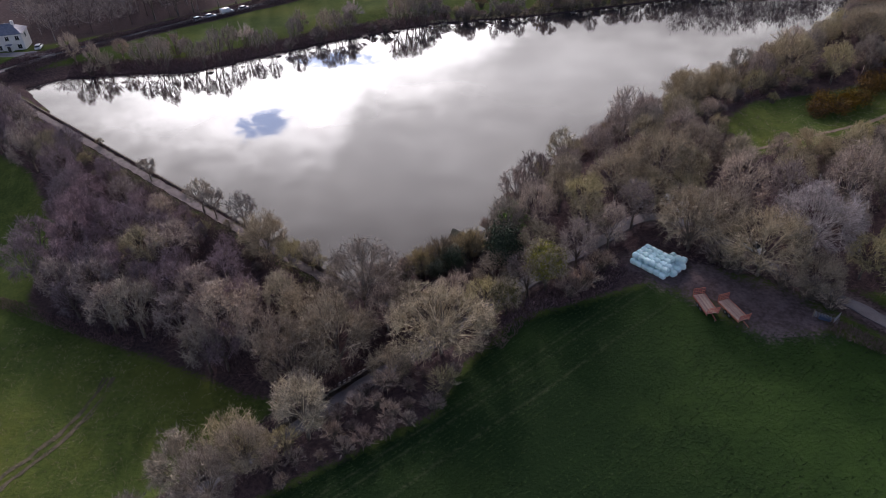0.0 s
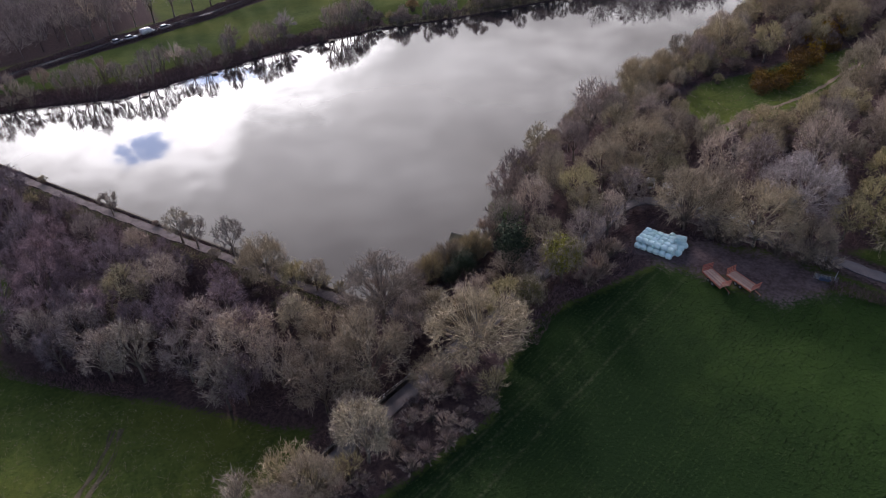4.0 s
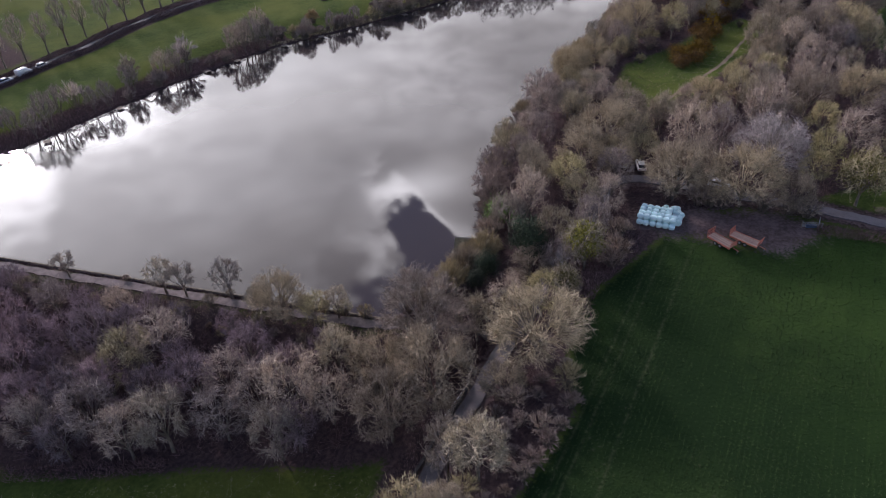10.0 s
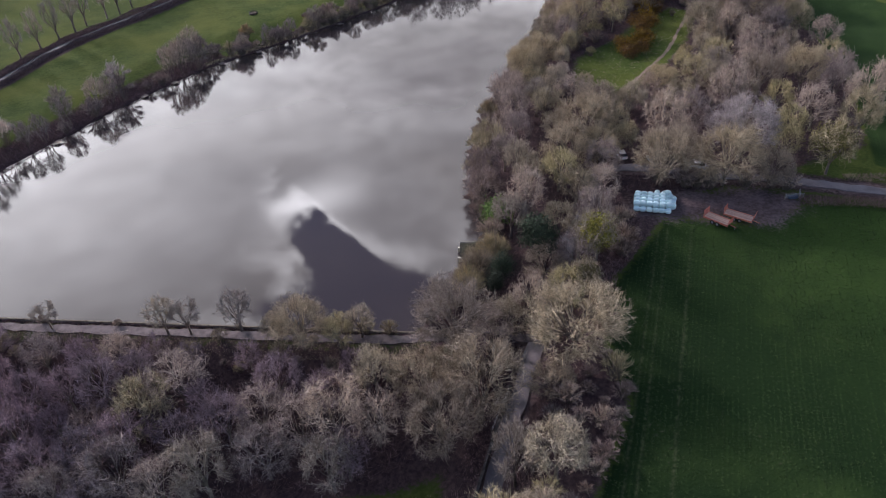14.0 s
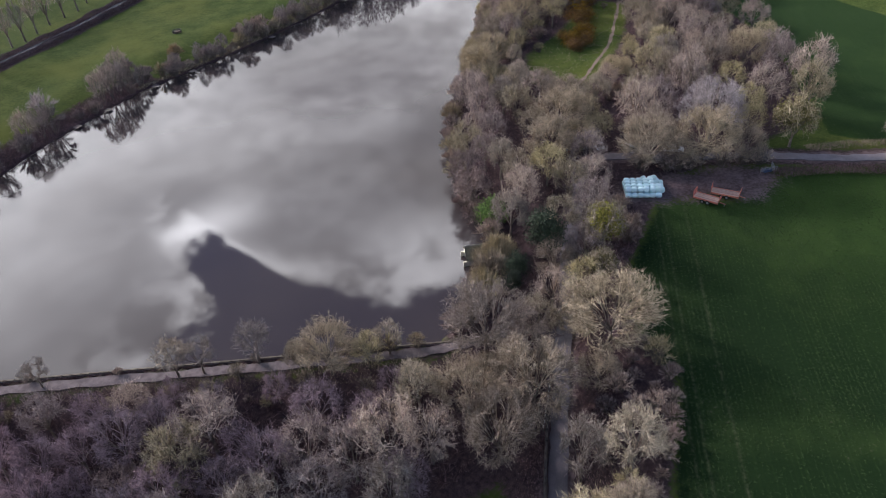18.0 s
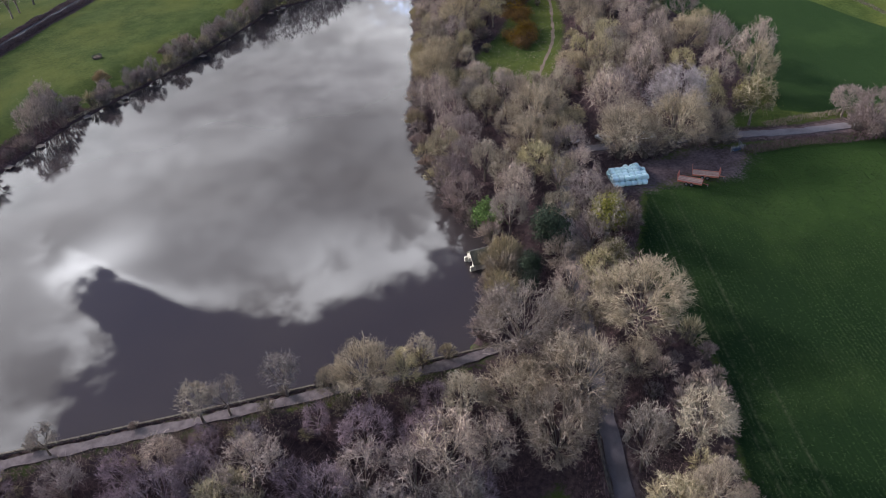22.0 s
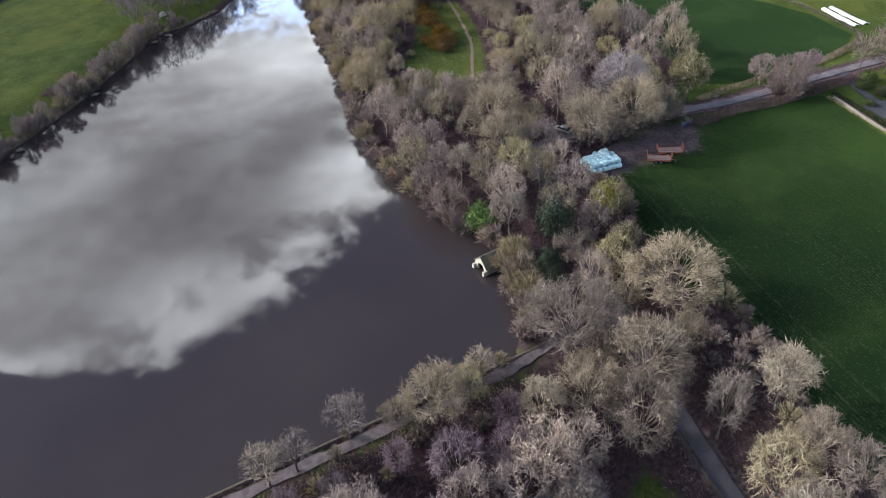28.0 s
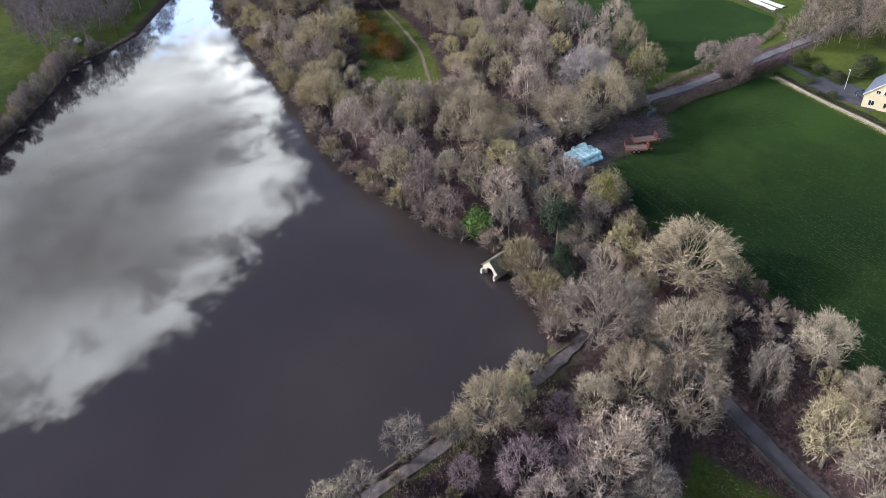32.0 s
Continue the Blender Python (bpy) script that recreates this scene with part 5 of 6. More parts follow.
def far_shore():
    """Trees and bushes along the far bank, and fishing platforms at its edge."""
    r = random.Random(21)
    line = smooth_line(LAKE[7:19], 1.0)
    run = 0.0
    for p, q in zip(line, line[1:]):
        run += float(np.linalg.norm(q - p))
        x, y = float(p[0]), float(p[1])
        if x < 0 and run > r.uniform(2.3, 4.4):
            run = 0.0
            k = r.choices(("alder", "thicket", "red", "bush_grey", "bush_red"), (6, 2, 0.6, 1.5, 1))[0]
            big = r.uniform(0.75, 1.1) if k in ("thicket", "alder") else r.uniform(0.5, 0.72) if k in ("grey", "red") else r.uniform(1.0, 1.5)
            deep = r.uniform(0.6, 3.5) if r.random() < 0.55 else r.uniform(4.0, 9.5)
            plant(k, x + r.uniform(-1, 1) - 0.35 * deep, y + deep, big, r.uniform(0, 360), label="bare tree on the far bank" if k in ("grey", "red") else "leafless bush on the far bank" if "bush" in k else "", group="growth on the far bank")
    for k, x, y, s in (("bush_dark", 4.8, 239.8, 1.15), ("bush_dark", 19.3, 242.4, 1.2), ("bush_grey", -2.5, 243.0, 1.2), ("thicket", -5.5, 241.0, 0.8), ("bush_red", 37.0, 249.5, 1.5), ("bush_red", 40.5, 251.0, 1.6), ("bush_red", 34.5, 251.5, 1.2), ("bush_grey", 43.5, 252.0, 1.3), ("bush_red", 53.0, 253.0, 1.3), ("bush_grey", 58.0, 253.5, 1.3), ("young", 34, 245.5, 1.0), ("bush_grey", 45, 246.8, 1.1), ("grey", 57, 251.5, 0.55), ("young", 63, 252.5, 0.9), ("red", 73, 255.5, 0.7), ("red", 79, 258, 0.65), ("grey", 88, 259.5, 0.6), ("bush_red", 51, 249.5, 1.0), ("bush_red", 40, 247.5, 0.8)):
        plant(k, x, y, s)
    for i in range(34):
        x = 2 + i * 2.9
        y = float(np.interp(x, [0, 10.8, 35, 66, 85, 98], [238.6, 239.8, 243.5, 251, 256.5, 253]))
        plant(r.choice(("bush_grey", "bush_red", "bush_olive")), x, y + r.uniform(0.5, 3.0), r.uniform(0.6, 1.2), label="low leafless bush on the far bank")
        if i % 3 == 1:
            plant("alder", x + 1.2, y + r.uniform(0.5, 1.5), r.uniform(0.5, 0.8), label="bare alder on the far bank")
    plant("bush_yellow", 10.5, 249.0, 1.0)
    for x, y, a in ((-75, 203.4, 80), (-56, 215.2, 40), (-29.5, 229.4, 30), (-19.5, 233, 30), (-3, 237.8, 20), (10, 239.2, 5), (42, 244.3, 15), (81, 254.8, 20), (88, 255.0, -20)):
        stand = thing("fishing_platform", "small weathered timber fishing platform at the water edge", "jetty", pose(x, y, LAKE_Z, 0, 0, a), "fishing platforms")
        for i in range(6):
            part("plank", box((1.8, 0.27, 0.05), (0, -1.4 + i * 0.3, 0.42), bevel=0.01), TIMBER, stand)
        for px in (-0.8, 0.8):
            for py in (-1.3, 0.0):
                part("post", rod(bmesh.new(), (px, py, -0.9), (px, py, 0.4), 0.07), TIMBER, stand)


far_shore()
row_r = random.Random(5)
for i in range(24):
    p = np.array((-104.0, 243.0)) + np.array((0.82, 0.57)) * i * 7.6
    plant("tall", p[0] + row_r.uniform(-1, 1), p[1] + row_r.uniform(-1.2, 1.2), row_r.uniform(0.95, 1.2), group="row of trees beyond the far lane", label="tall bare tree in a row beyond the far lane")
far_wood("bare brown wood beside the far house", [(-134, 224), (-110, 239), (-88, 255), (-96, 290), (-150, 300), (-152, 245)], 6.0, 31, ("grey",), 60)
far_wood("scattered bare trees in the far fields", [(-150, 272), (-60, 320), (20, 352), (60, 420), (-120, 430), (-230, 330)], 17, 35, ("grey",), 40)
far_wood("dark bare wood at the end of the lake", [(84, 264), (96, 259), (113, 254), (150, 262), (200, 288), (240, 340), (160, 350), (108, 304)], 4.9, 32, ("dark",), 130)
far_wood("bare wood on the headland beyond the lane", [(98, 44), (108, 41), (124, 34), (140, 30), (152, 8), (120, -8), (104, 18), (100, 32)], 5.0, 33, ("brown",), 55, (0.6, 0.9))
far_wood("bare woods beyond the far corn field", [(168, 110), (185, 80), (240, 60), (330, 160), (280, 260), (205, 200), (175, 165)], 9, 34, ("grey",), 70)
far_wood("bare wood along the end of the near shore", [(152, 240), (165, 160), (200, 195), (270, 260), (330, 330), (300, 320), (215, 272)], 6.5, 36, ("olive",), 60)
for x, y, s in ((85.5, 151.5, 1.2), (88, 155, 1.4), (91, 152.5, 1.3), (94.5, 156, 1.5), (98.5, 157.5, 1.3), (90, 158.5, 1.2), (103, 163, 1.3), (108, 164.5, 1.4), (106, 168.5, 1.2), (119, 172.5, 1.3)):
    plant("gorse_brown", x, y, s)
clear_r = random.Random(17)
for i in range(14):
    x, y = clear_r.uniform(62, 138), clear_r.uniform(134, 180)
    one = np.array([x]), np.array([y])
    if inside(*one, CLEARING)[0] and dist_line(*one, [(58, 128), (61, 134), (72, 138.3), (93.6, 146.3), (116.7, 159.1), (136, 171)])[0][0] > 2.2:
        plant(clear_r.choice(("bush_red", "bush_grey", "bush_olive")), x, y, clear_r.uniform(0.35, 0.8), label="low leafless bush in the grassy clearing")
for x, y, s in ((112, 169, 1.4), (115, 172.5, 1.5), (115, 177, 1.7), (119, 178, 1.7), (123, 182, 1.7), (126, 186.5, 1.6), (121, 185, 1.5), (130, 183, 1.5), (133, 187, 1.6), (128, 179, 1.3)):
    plant("gorse", x, y, s)

# ---- bales, trailers and gate at the field corner ----


def bale_mesh():
    bm = drum(0.56, 1.12, axis="X", sides=18, bevel=0.17)
    for v in bm.verts:
        v.co.z *= 0.96 if v.co.z < 0 else 1.0
        v.co += Vector((0, 0.02 * math.sin(v.co.x * 9), 0.02 * math.sin(v.co.x * 7 + v.co.y * 5)))
    me = bpy.data.meshes.new("silage_bale")
    bm.to_mesh(me)
    bm.free()
    me.materials.append(WRAP)
    return me


def bales():
    me, r = bale_mesh(), random.Random(4)
    start, along, back = Vector((30.5, 97.4)), Vector((0.67, -0.742)), Vector((0.742, 0.67))
    rz = math.degrees(math.atan2(along.y, along.x))

    def bale(u, v, level, turn=0.0):
        p = start + along * u + back * v
        z = ground_z(start.x + 3, start.y) + 0.53 + level
        thing("silage_bale", "round silage bale wrapped in pale blue-green film", "bale", pose(p.x + r.uniform(-.05, .05), p.y + r.uniform(-.05, .05), z, r.uniform(0, 40), 0, rz + turn + r.uniform(-3, 3)), "stacked silage bales", data=me)

    for row in range(5):
        for i in range(6):
            bale(0.3 + i * 1.18, row * 1.15, 0)
    for row in range(4):
        for i in range(6 if row < 2 else 5):
            bale(0.25 + i * 1.18 + 0.05 * row, 0.57 + row * 1.13, 0.96)
    for u, v, lv, tn in ((7.0, 3.4, 0, 20), (5.4, 6.0, 0, 70), (6.6, 5.2, 0, 60), (5.8, 4.9, 0.95, 40), (7.1, 1.8, 0, 80), (4.2, 6.1, 0, 85), (7.2, 4.6, 0, 35), (6.3, 6.4, 0, 15)):
        bale(u, v, lv, tn)


bales()


def wheel(parent, x, y, z, r, w):
    tyre = part("tyre", drum(r, w, (x, y, z), "Y", 18, 0.05), RUBBER, parent)
    part("rim", drum(r * 0.58, w * 1.06, (x, y, z), "Y", 12, 0.01), STEEL, tyre)


def trailer(x, y, rz, length, width=2.1):
    t = thing("flat_trailer", "faded red flat farm trailer with plank deck and end racks", "trailer", pose(x, y, ground_z(x, y) + 0.02, 0, 0, rz), "farm trailers")
    for s in (-0.45, 0.45):
        part("chassis_beam", box((length, 0.12, 0.2), (0, s * width, 0.78), bevel=0.01), RED_PAINT, t)
        part("side_rail", box((length, 0.08, 0.16), (0, s * width * 1.08, 0.98), bevel=0.01), RED_PAINT, t)
    n = 12
    for i in range(n):
        part("plank", box((length - 0.05, width * 0.96 / n - 0.015, 0.05), (0, (i - (n - 1) / 2) * width * 0.96 / n, 0.96 + rng.uniform(-0.006, 0.006)), bevel=0.008), DECK, t)
    for e, tilt in ((-1, -6), (1, 9)):
        rack = part("end_rack", box((0.08, width, 0.09), (0, 0, 1.25), bevel=0.01), RED_PAINT, t)
        rack.matrix_local = pose(e * (length / 2 - 0.05), 0, 0.95, 0, tilt, 0)
        for k in range(3):
            part("rail", box((0.06, width, 0.07), (0, 0, 0.3 + k * 0.34)), RED_PAINT, rack)
        for k in range(6):
            part("bar", box((0.06, 0.06, 1.25), (0, (k / 5 - 0.5) * (width - 0.08), 0.62)), RED_PAINT, rack)
    part("drawbar", rod(bmesh.new(), (length / 2, 0, 0.7), (length / 2 + 1.3, 0, 0.55), 0.07), RED_PAINT, t)
    part("jockey_leg", rod(bmesh.new(), (length / 2 + 1.0, 0, 0), (length / 2 + 1.0, 0, 0.6), 0.05), STEEL, t)
    for ax in (-0.55, 0.45):
        part("axle", rod(bmesh.new(), (ax, -width / 2, 0.42), (ax, width / 2, 0.42), 0.05), STEEL, t)
        for s in (-1, 1):
            wheel(t, ax, s * (width / 2 - 0.12), 0.42, 0.42, 0.26)


trailer(39.7, 85.3, -80, 4.8)
trailer(43.6, 83.6, -71, 5.2)


def field_gate(x, y, rz, width=3.4):
    g = thing("field_gate", "galvanised metal field gate standing open at the corner", "gate", pose(x, y, ground_z(x, y), 0, 0, rz))
    for i in range(6):
        part("rail", rod(bmesh.new(), (0, 0, 0.2 + i * 0.19), (width, 0, 0.2 + i * 0.19), 0.025), STEEL, g)
    for px in (0, width / 2, width):
        part("upright", rod(bmesh.new(), (px, 0, 0.15), (px, 0, 1.2), 0.03), STEEL, g)
    part("gate_post", rod(bmesh.new(), (-0.15, 0, -0.3), (-0.15, 0, 1.4), 0.1), TIMBER, g)


field_gate(56.0, 82.3, -35)
field_gate(58.0, 80.4, 40, 2.4)
trough = thing("water_trough", "small blue metal trough beside the gate", "trough", pose(57.4, 81.6, ground_z(57.4, 81.6), 0, 0, -30))
for nm, size, at in (("floor", (1.8, 0.6, 0.05), (0, 0, 0.1)), ("side", (1.8, 0.05, 0.5), (0, 0.3, 0.3)), ("side", (1.8, 0.05, 0.5), (0, -0.3, 0.3)), ("end", (0.05, 0.55, 0.5), (0.88, 0, 0.3)), ("end", (0.05, 0.55, 0.5), (-0.88, 0, 0.3))):
    part(nm, box(size, at, bevel=0.01), BLUE_STEEL, trough)


def lane_fence():
    """Two dashed white rails between dark posts where the lane crosses the stream."""
    a, b = Vector((-20.2, 76.6, 0)), Vector((-13.4, 80.9, 0))
    d = (b - a).normalized()
    rz = math.degrees(math.atan2(d.y, d.x))
    side = Vector((-d.y, d.x, 0)) * 1.55
    f = thing("lane_railing", "low railing with white painted rails beside the lane", "railing", pose(0, 0, 0))
    n = 9
    z_at = lambda p: ground_z(p.x, p.y)
    for i in range(n + 1):
        p = a + (b - a) * (i / n) + side * 0.12
        part("post", box((0.12, 0.12, 1.3), (p.x, p.y, z_at(p) + 0.45), rz, 0.01), DARK_PAINT, f)
        if i < n:
            q = a + (b - a) * ((i + 0.5) / n) + side * 0.12
            for h in (0.5, 1.0):
                part("rail", box((0.42, 0.07, 0.1), (q.x, q.y, z_at(q) + h), rz, 0.01), WHITE_PAINT, f, "white painted rail")


lane_fence()


def lane_dark_strip():
    """Low dark rough stone lengths, added for the dark line on the downhill side of the lane."""
    w = thing("lane_dark_strip", "low dark strip of stone lengths beside the lane", "wall")
    line = smooth_line([(x, y) for x, y in offset_line(LANE[15:21], -1.75)], 2.0)
    for a, b in zip(line, line[1:]):
        d, m = b - a, (a + b) / 2
        rz = math.degrees(math.atan2(d[1], d[0]))
        part("wall_length", box((float(np.linalg.norm(d)) + 0.02, 0.42 + rng.uniform(-0.04, 0.04), 1.3), (float(m[0]), float(m[1]), ground_z(*m) + 0.2 + rng.uniform(-0.05, 0.05)), rz, 0.05), DARK_STONE, w)


lane_dark_strip()

# ---- boathouse ----


def boathouse():
    rz = math.degrees(math.atan2(-0.59, 0.81))
    o = thing("boathouse", "old boathouse with limewashed stone gable and mossy slate roof", "boathouse", pose(-1.0, 111.4, LAKE_Z - 0.05, 0, 0, rz))
    w, ln, eave, ridge, t = 1.8, 7.5, 1.6, 3.3, 0.4

    def slab(pts, x0, x1):
        bm = bmesh.new()
        f0 = [bm.verts.new((x0, py, pz)) for py, pz in pts]
        f1 = [bm.verts.new((x1, py, pz)) for py, pz in pts]
        bm.faces.new(f0[::-1]), bm.faces.new(f1)
        for i in range(len(pts)):
            bm.faces.new((f0[i], f0[(i + 1) % len(pts)], f1[(i + 1) % len(pts)], f1[i]))
        bmesh.ops.recalc_face_normals(bm, faces=bm.faces)
        return bm

    arch = [(0.98 * math.cos(a), 0.75 + 0.98 * math.sin(a)) for a in [math.pi * k / 10 for k in range(11)]]
    part("gable_wall", slab([(w, -1.2), (w, eave), (0, ridge), (-w, eave), (-w, -1.2), (-0.98, -1.2)] + [(-0.98, 0.75)] + arch[::-1][1:-1] + [(0.98, 0.75), (0.98, -1.2)], 0, t), PALE_STONE, o, "limewashed stone gable with an arched opening")
    part("back_wall", slab([(w, -1.2), (w, eave), (0, ridge), (-w, eave), (-w, -1.2)], ln - t, ln), STONE, o)
    for s in (-1, 1):
        part("side_wall", box((ln - 2 * t, t, eave + 1.1), (ln / 2, s * (w - t / 2), (eave - 1.1) / 2 - 0.05)), STONE, o)
        part("buttress", box((0.7, 0.5, 2.1), (-0.3, s * (w - 0.2), 0.0), bevel=0.05), PALE_STONE, o)
        slope = math.degrees(math.atan2(ridge - eave, w))
        run = math.hypot(ridge - eave, w) + 0.35
        roof = part("roof_slope", box((ln + 0.3, run, 0.1)), MOSSY_SLATE, o, "mossy slate roof slope")
        roof.matrix_local = pose(ln / 2, s * (w * 0.5 + 0.14), (eave + ridge) / 2 + 0.02, -s * slope, 0, 0)
        rows, cols = 8, 18
        slate = bpy.data.meshes.new("slate")
        bm = box((ln / cols - 0.02, run / rows + 0.05, 0.035), bevel=0.006)
        bm.to_mesh(slate)
        bm.free()
        slate.materials.append(MOSSY_SLATE)
        for i in range(rows):
            for j in range(cols):
                sl = part("slate", slate, None, roof)
                sl.matrix_local = pose((j + 0.5 + (i % 2) * 0.5 - 0.25) * (ln + 0.2) / cols - ln / 2 - 0.1, (i + 0.5) * run / rows - run / 2, 0.075 + rng.uniform(0, 0.012), 3.0 * s + rng.uniform(-1, 1), 0, rng.uniform(-1, 1))
    part("ridge_tile", box((ln + 0.35, 0.3, 0.14), (ln / 2, 0, ridge + 0.12), bevel=0.04), STONE, o)


boathouse()

# ---- parked vehicles ----


def loft(sections, close=True):
    """A skin through cross sections of equal length."""
    bm = bmesh.new()
    rings = [[bm.verts.new(p) for p in s] for s in sections]
    for a, b in zip(rings, rings[1:]):
        for i in range(len(a)):
            bm.faces.new((a[i], a[(i + 1) % len(a)], b[(i + 1) % len(b)], b[i]))
    if close:
        bm.faces.new(rings[0][::-1]), bm.faces.new(rings[-1])
    bmesh.ops.recalc_face_normals(bm, faces=bm.faces)
    for f in bm.faces:
        f.smooth = True
    return bm


def ring(x, w, z0, z1, shoulder=0.12):
    return [(x, -w, z0), (x, w, z0), (x, w, z1 - shoulder), (x, w - shoulder, z1), (x, -w + shoulder, z1), (x, -w, z1 - shoulder)]


def car(x, y, rz, paint, label, van=False, z=None):
    z = ground_z(x, y) if z is None else z
    c = thing("parked_van" if van else "parked_car", label, "van" if van else "car", pose(x, y, z + 0.1, 0, 0, rz), "parked vehicles")
    ln, w = (4.8, 0.95) if van else (4.3, 0.88)
    if van:
        part("body", loft([ring(-ln / 2, w * 0.95, 0.45, 2.0), ring(-ln / 2 + 0.2, w, 0.3, 2.15), ring(ln / 2 - 1.6, w, 0.3, 2.15), ring(ln / 2 - 1.0, w, 0.3, 1.25), ring(ln / 2 - 0.15, w * 0.95, 0.35, 1.0), ring(ln / 2, w * 0.85, 0.45, 0.8)]), paint, c)
        part("windscreen", loft([ring(ln / 2 - 1.62, w * 0.86, 1.35, 2.05), ring(ln / 2 - 1.12, w * 0.86, 1.3, 1.42, 0.05)]), GLASS, c)
    else:
        part("body", loft([ring(-ln / 2, w * 0.85, 0.45, 0.8), ring(-ln / 2 + 0.15, w, 0.3, 0.95), ring(-0.2, w, 0.28, 0.95), ring(ln / 2 - 1.1, w, 0.28, 0.92), ring(ln / 2 - 0.2, w * 0.93, 0.3, 0.78), ring(ln / 2, w * 0.8, 0.42, 0.62)]), paint, c)
        cabin = part("glasshouse", loft([ring(-ln / 2 + 0.2, w * 0.86, 0.9, 1.0), ring(-ln / 2 + 0.75, w * 0.8, 0.9, 1.42), ring(0.35, w * 0.8, 0.9, 1.42), ring(1.15, w * 0.86, 0.88, 0.96)]), GLASS, c)
        part("roof", loft([ring(-ln / 2 + 0.7, w * 0.77, 1.4, 1.47, 0.03), ring(0.3, w * 0.77, 1.4, 1.47, 0.03)]), paint, cabin)
    for sx in (-1, 1):
        for sy in (-1, 1):
            wheel(c, sx * ln * 0.31, sy * (w - 0.1), 0.22, 0.32, 0.2)
    for sy in (-1, 1):
        part("headlight", box((0.08, 0.28, 0.14), (ln / 2 - 0.06, sy * w * 0.6, 0.68), bevel=0.02), LAMP_CLEAR, c)
        part("tail_light", box((0.06, 0.2, 0.2), (-ln / 2 + 0.02, sy * w * 0.68, 0.75), bevel=0.02), LAMP_RED, c)
        part("door_mirror", box((0.1, 0.2, 0.12), (0.7, sy * (w + 0.08), 1.0), bevel=0.03), paint, c)


car(52.6, 100.3, -55, CAR_WHITE, "white car parked under the bare trees")
car(41.6, 116.8, 60, CAR_SILVER, "silver car parked under the bare trees")
car(44.0, 114.2, 62, CAR_WHITE, "white car parked under the bare trees")
car(47.3, 107.8, 70, CAR_SILVER, "pale car parked at the lane side")
car(38.5, 118.0, 58, CAR_DARK, "dark car parked under the bare trees")
car(-88.0, 241.8, 36, CAR_WHITE, "white car parked on the far lane")
car(-84.4, 244.3, 36, CAR_WHITE, "white car parked on the far lane")
car(-79.4, 248.0, 36, CAR_WHITE, "large white van parked on the far lane", True)
car(-74.3, 251.8, 36, CAR_WHITE, "white car parked on the far lane")
car(73.0, 31.5, 200, CAR_DARK, "dark car parked in the yard beside the house")
car(-133.5, 219.5, 100, CAR_WHITE, "white car parked beside the far house")

# ---- houses ----


def window(parent, x, y, z, rz, w=1.0, h=1.2):
    """A window in a wall: surround, pane and glazing bar."""
    o = part("window", box((w + 0.16, 0.1, h + 0.16), bevel=0.01), WHITE_PAINT, parent)
    o.matrix_local = pose(x, y, z, 0, 0, rz)
    part("pane", box((w, 0.06, h), (0, -0.035, 0)), GLASS, o)
    part("glazing_bar", box((0.06, 0.05, h), (0, -0.06, 0)), WHITE_PAINT, o)
    part("sill", box((w + 0.3, 0.2, 0.08), (0, -0.08, -h / 2 - 0.1)), STONE, o)


def far_house():
    h = thing("house", "two-storey cream rendered house with a hipped slate roof", "house", pose(-146.0, 221.5, ground_z(-146, 221.5), 0, 0, 12))
    part("wall", box((15, 7, 5.4), (0, 0, 2.6), bevel=0.03), RENDER, h)
    bm = bmesh.new()
    e = [bm.verts.new(p) for p in ((-7.9, -3.9, 5.3), (7.9, -3.9, 5.3), (7.9, 3.9, 5.3), (-7.9, 3.9, 5.3))]
    a, b = bm.verts.new((-4.4, 0, 7.8)), bm.verts.new((4.4, 0, 7.8))
    for f in ((e[0], e[1], b, a), (e[1], e[2], b), (e[2], e[3], a, b), (e[3], e[0], a), tuple(e[::-1])):
        bm.faces.new(f)
    roof = part("roof", bm, SLATE, h)
    part("ridge_tile", box((8.8, 0.3, 0.12), (0, 0, 7.85), bevel=0.03), SLATE, roof)
    for cx in (-5.0, 5.0):
        part("chimney", box((0.9, 0.7, 1.6), (cx, 0, 7.9), bevel=0.02), RENDER, roof)
    for i in range(5):
        window(h, -6 + i * 3, -3.52, 4.1, 0, 1.1, 1.2)
        if i not in (3,):
            window(h, -6 + i * 3, -3.52, 1.4, 0, 1.2, 1.3)
    porch = part("porch", box((1.7, 1.3, 2.3), (3, -4.1, 1.1), bevel=0.02), RENDER, h)
    part("door", box((0.9, 0.08, 2.0), (3, -4.78, 1.0), bevel=0.01), DARK_PAINT, porch)
    part("porch_roof", box((2.0, 1.6, 0.12), (3, -4.1, 2.3), bevel=0.02), SLATE, porch)
    for s in (-1, 1):
        window(h, s * 7.52, 0, 4.1, 90 * s, 1.0, 1.2)


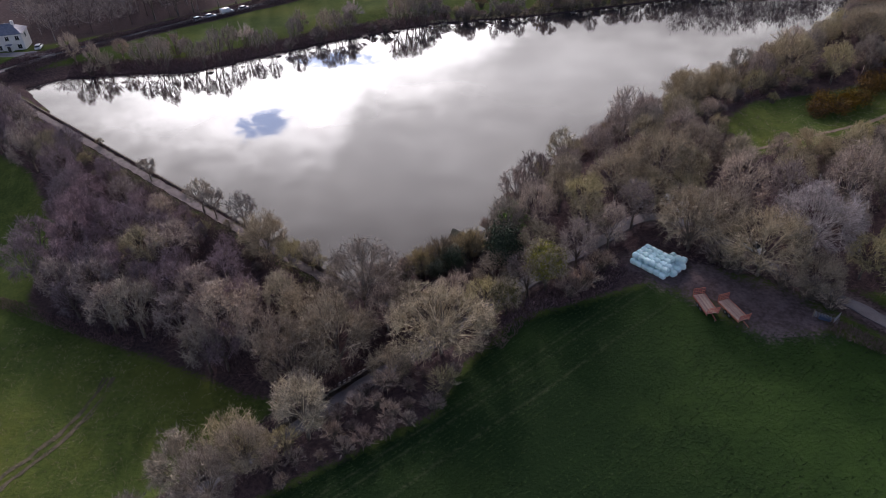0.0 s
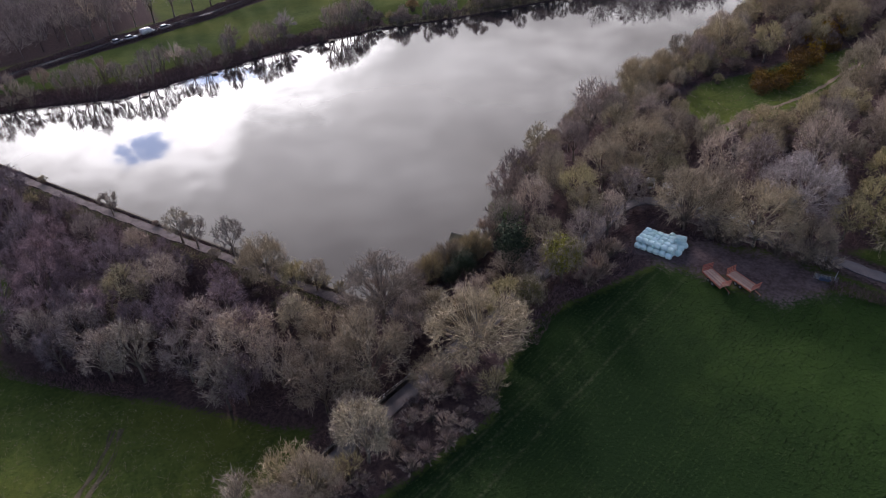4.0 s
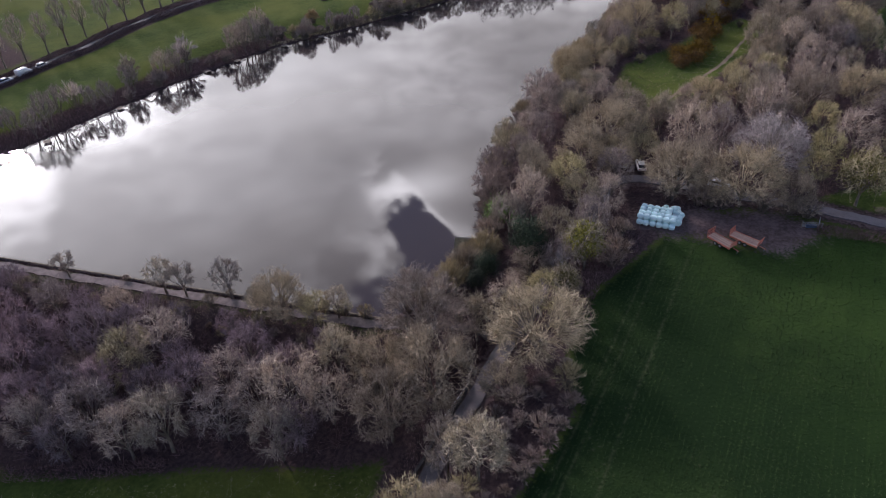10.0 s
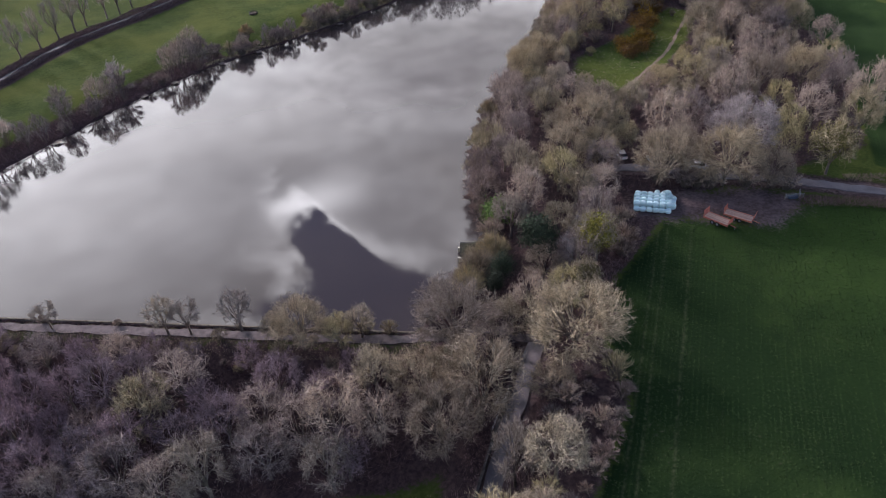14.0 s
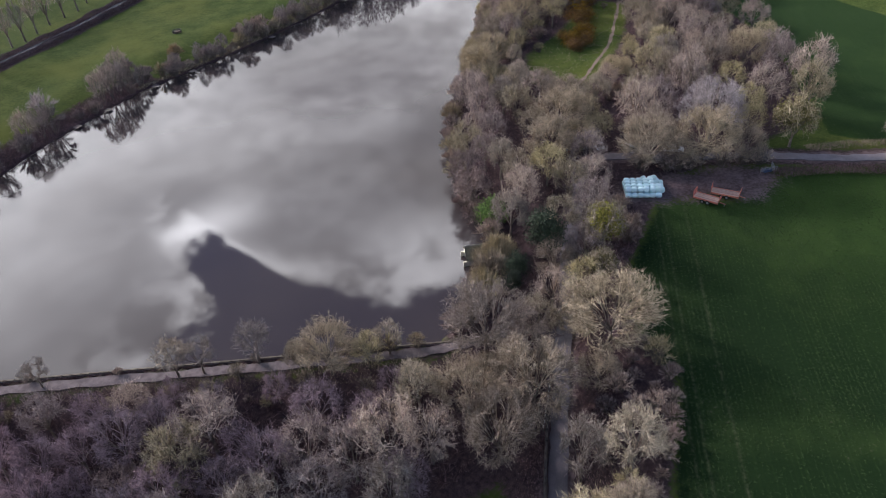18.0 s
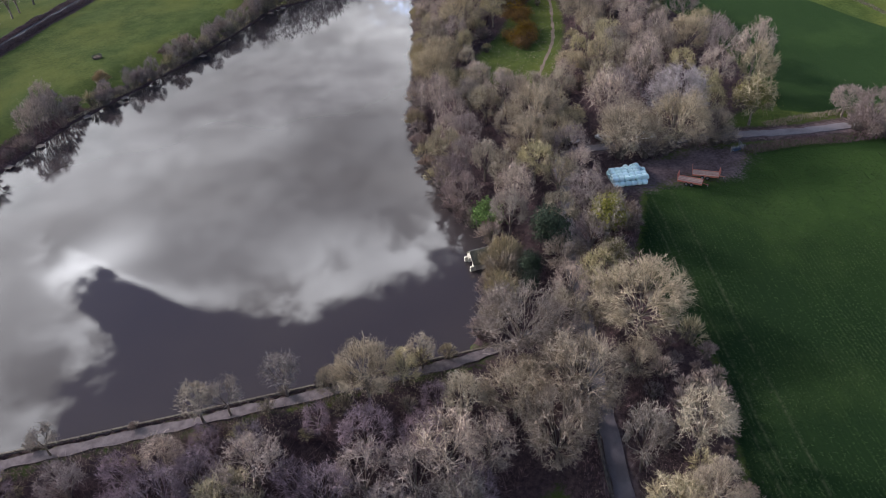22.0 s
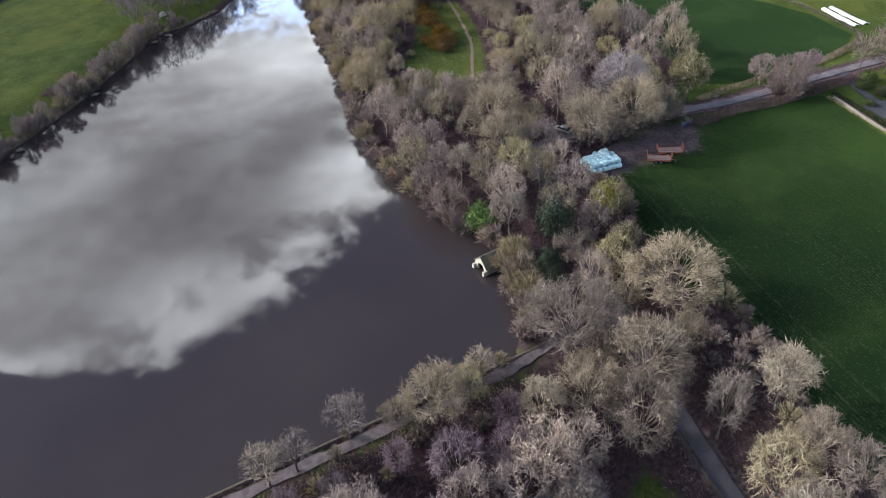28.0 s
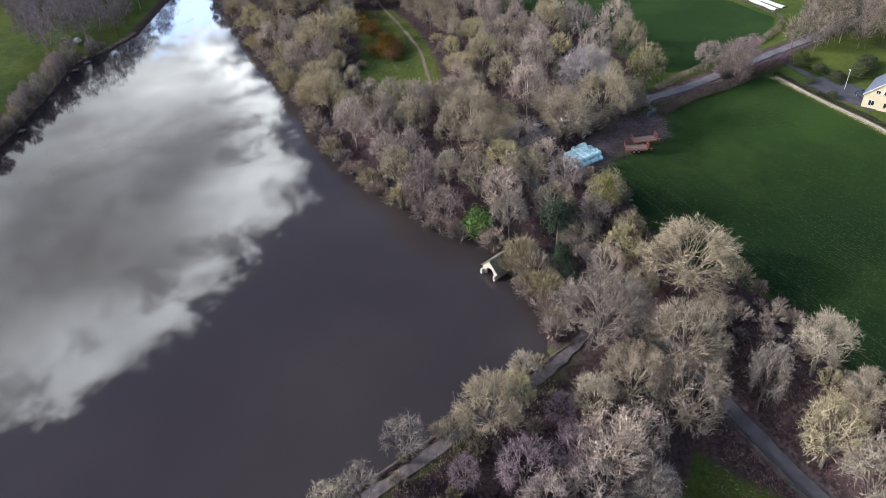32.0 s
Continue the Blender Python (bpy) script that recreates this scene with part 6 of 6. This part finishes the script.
def gable_house(x, y, rz):
    h = thing("house", "buff rendered house with a steep gable and slate roof", "house", pose(x, y, ground_z(x, y), 0, 0, rz))
    w, ln, eave, ridge = 3.5, 10, 3.4, 6.6
    bm = bmesh.new()
    pts = [(-w, 0), (w, 0), (w, eave), (0, ridge), (-w, eave)]
    f0, f1 = [bm.verts.new((0, a, b)) for a, b in pts], [bm.verts.new((ln, a, b)) for a, b in pts]
    bm.faces.new(f0[::-1]), bm.faces.new(f1)
    for i in range(5):
        bm.faces.new((f0[i], f0[(i + 1) % 5], f1[(i + 1) % 5], f1[i]))
    part("wall", bm, BUFF_RENDER, h)
    slope, run = math.degrees(math.atan2(ridge - eave, w)), math.hypot(ridge - eave, w) + 0.4
    for s in (-1, 1):
        r = part("roof_slope", box((ln + 0.5, run, 0.14), bevel=0.02), SLATE, h)
        r.matrix_local = pose(ln / 2, s * (w / 2 + 0.16), (eave + ridge) / 2 - 0.06, -s * slope, 0, 0)
        part("bargeboard", box((0.08, run, 0.22), (-ln / 2 - 0.27, 0, -0.05)), WHITE_PAINT, r)
        window(h, -0.02, s * 0.8, 4.3, -90, 0.8, 0.7)
        window(h, -0.02, s * 1.6, 1.5, -90, 1.2, 1.1)
        for k in range(3):
            window(h, 2 + 3 * k, s * (w + 0.02), 1.6, 0 if s < 0 else 180, 1.1, 1.1)
    part("ridge_tile", box((ln + 0.5, 0.3, 0.12), (ln / 2, 0, ridge + 0.12), bevel=0.03), SLATE, h)
    part("chimney", box((0.8, 0.6, 1.5), (7, 0, ridge + 0.5), bevel=0.02), BUFF_RENDER, h)


far_house()
gable_house(66.4, 30.2, -29)
thing("pavement", "dark tarmac yard beside the house", "yard", kind="structure", data=ribbon("pavement", [(83, 40), (76, 34.5), (71, 30), (68, 20)], 10, DARK_TARMAC, 0.10, 0.4, seed=9))
thing("pavement", "grey tarmac forecourt of the far house", "yard", kind="structure", data=ribbon("pavement", [(-160, 206), (-146, 212.5), (-136, 213.5), (-127, 216)], 5, TARMAC, 0.08, 0.6, seed=10))


def garden_wall():
    wall = thing("garden_wall", "low pale stone wall between the corn field and the garden", "wall")
    a, b = np.array((82.0, 49.8)), np.array((52.0, 29.2))
    n = 26
    rz = math.degrees(math.atan2(*(b - a)[::-1]))
    for i in range(n):
        p = a + (b - a) * (i + 0.5) / n
        o = part("wall_length", box((np.linalg.norm(b - a) / n, 0.32, 1.1), (0, 0, 0.2)), STONE, wall)
        o.matrix_local = pose(p[0], p[1], ground_z(*p), 0, 0, rz)
        part("coping_stone", box((np.linalg.norm(b - a) / n - 0.03, 0.4, 0.12), (0, 0, 0.8), bevel=0.03), MOSSY_STONE, o)


garden_wall()
for x, y, s in ((95, 41.5, 1.1), (90, 43, 0.9), (87, 38.8, 1.0), (82.5, 35.5, 1.1), (86, 29.5, 1.3), (90, 27, 1.2), (80.5, 42, 0.6), (93, 26, 1.2), (72.5, 38.7, 0.7)):
    plant("garden", x, y, s)
lamp = thing("street_lamp", "slim lamp post beside the drive", "lamp post", pose(77.5, 34.6, ground_z(77.5, 34.6)))
part("post", rod(bmesh.new(), (0, 0, 0), (0, 0, 5.0), 0.07, 0.05), WHITE_PAINT, lamp)
part("lantern", box((0.7, 0.2, 0.14), (0.3, 0, 5.02), bevel=0.03), WHITE_PAINT, lamp)
sheet = thing("polythene_cover", "white polythene sheeting over a crop bed", "sheeting", pose(0, 0, 0))
for i in range(2):
    p, q = np.array((149.5, 46.5)) + np.array((1.8, -2.1)) * (i - 1.5), np.array((137.5, 37.3)) + np.array((2.2, -2.6)) * (i - 1.5)
    part("strip", ribbon("strip", [tuple(p), tuple((p + q) / 2), tuple(q)], 1.9, SHEET, 0.25, 0.3, 0.3, 0.4, seed=40 + i), SHEET, sheet)

# ---- odds and ends on the far bank ----
feeder = thing("ring_feeder", "dark round cattle feeder in the far pasture", "feeder", pose(20.3, 267.0, ground_z(20.3, 267.0)))
for z in (0.15, 0.55, 0.95):
    bm = bmesh.new()
    for k in range(16):
        a, b = k * math.pi / 8, (k + 1) * math.pi / 8
        rod(bm, (1.5 * math.cos(a), 1.1 * math.sin(a), z), (1.5 * math.cos(b), 1.1 * math.sin(b), z), 0.06, sides=5)
    part("ring_rail", bm, DARK_PAINT, feeder)
for k in range(12):
    a = k * math.pi / 6
    part("upright", rod(bmesh.new(), (1.5 * math.cos(a), 1.1 * math.sin(a), 0), (1.5 * math.cos(a), 1.1 * math.sin(a), 1.0), 0.05, sides=5), DARK_PAINT, feeder)
part("fodder", drum(1.25, 0.5, (0, 0, 0.25), "Z", 14, 0.1), EARTH, feeder)
hut = thing("bivouac_tent", "small pale fishing tent on the far bank", "tent", pose(99.0, 264.5, ground_z(99.0, 264.5), 0, 0, 20))
bm = bmesh.new()
bmesh.ops.create_uvsphere(bm, u_segments=14, v_segments=8, radius=1.35)
bmesh.ops.delete(bm, geom=[v for v in bm.verts if v.co.z < -0.01], context="VERTS")
for v in bm.verts:
    v.co.x *= 1.15
for f in bm.faces:
    f.smooth = True
part("canopy", bm, PALE_STONE, hut)
part("groundsheet", box((3.0, 2.6, 0.04), (0, 0, 0.03), bevel=0.01), DARK_PAINT, hut)
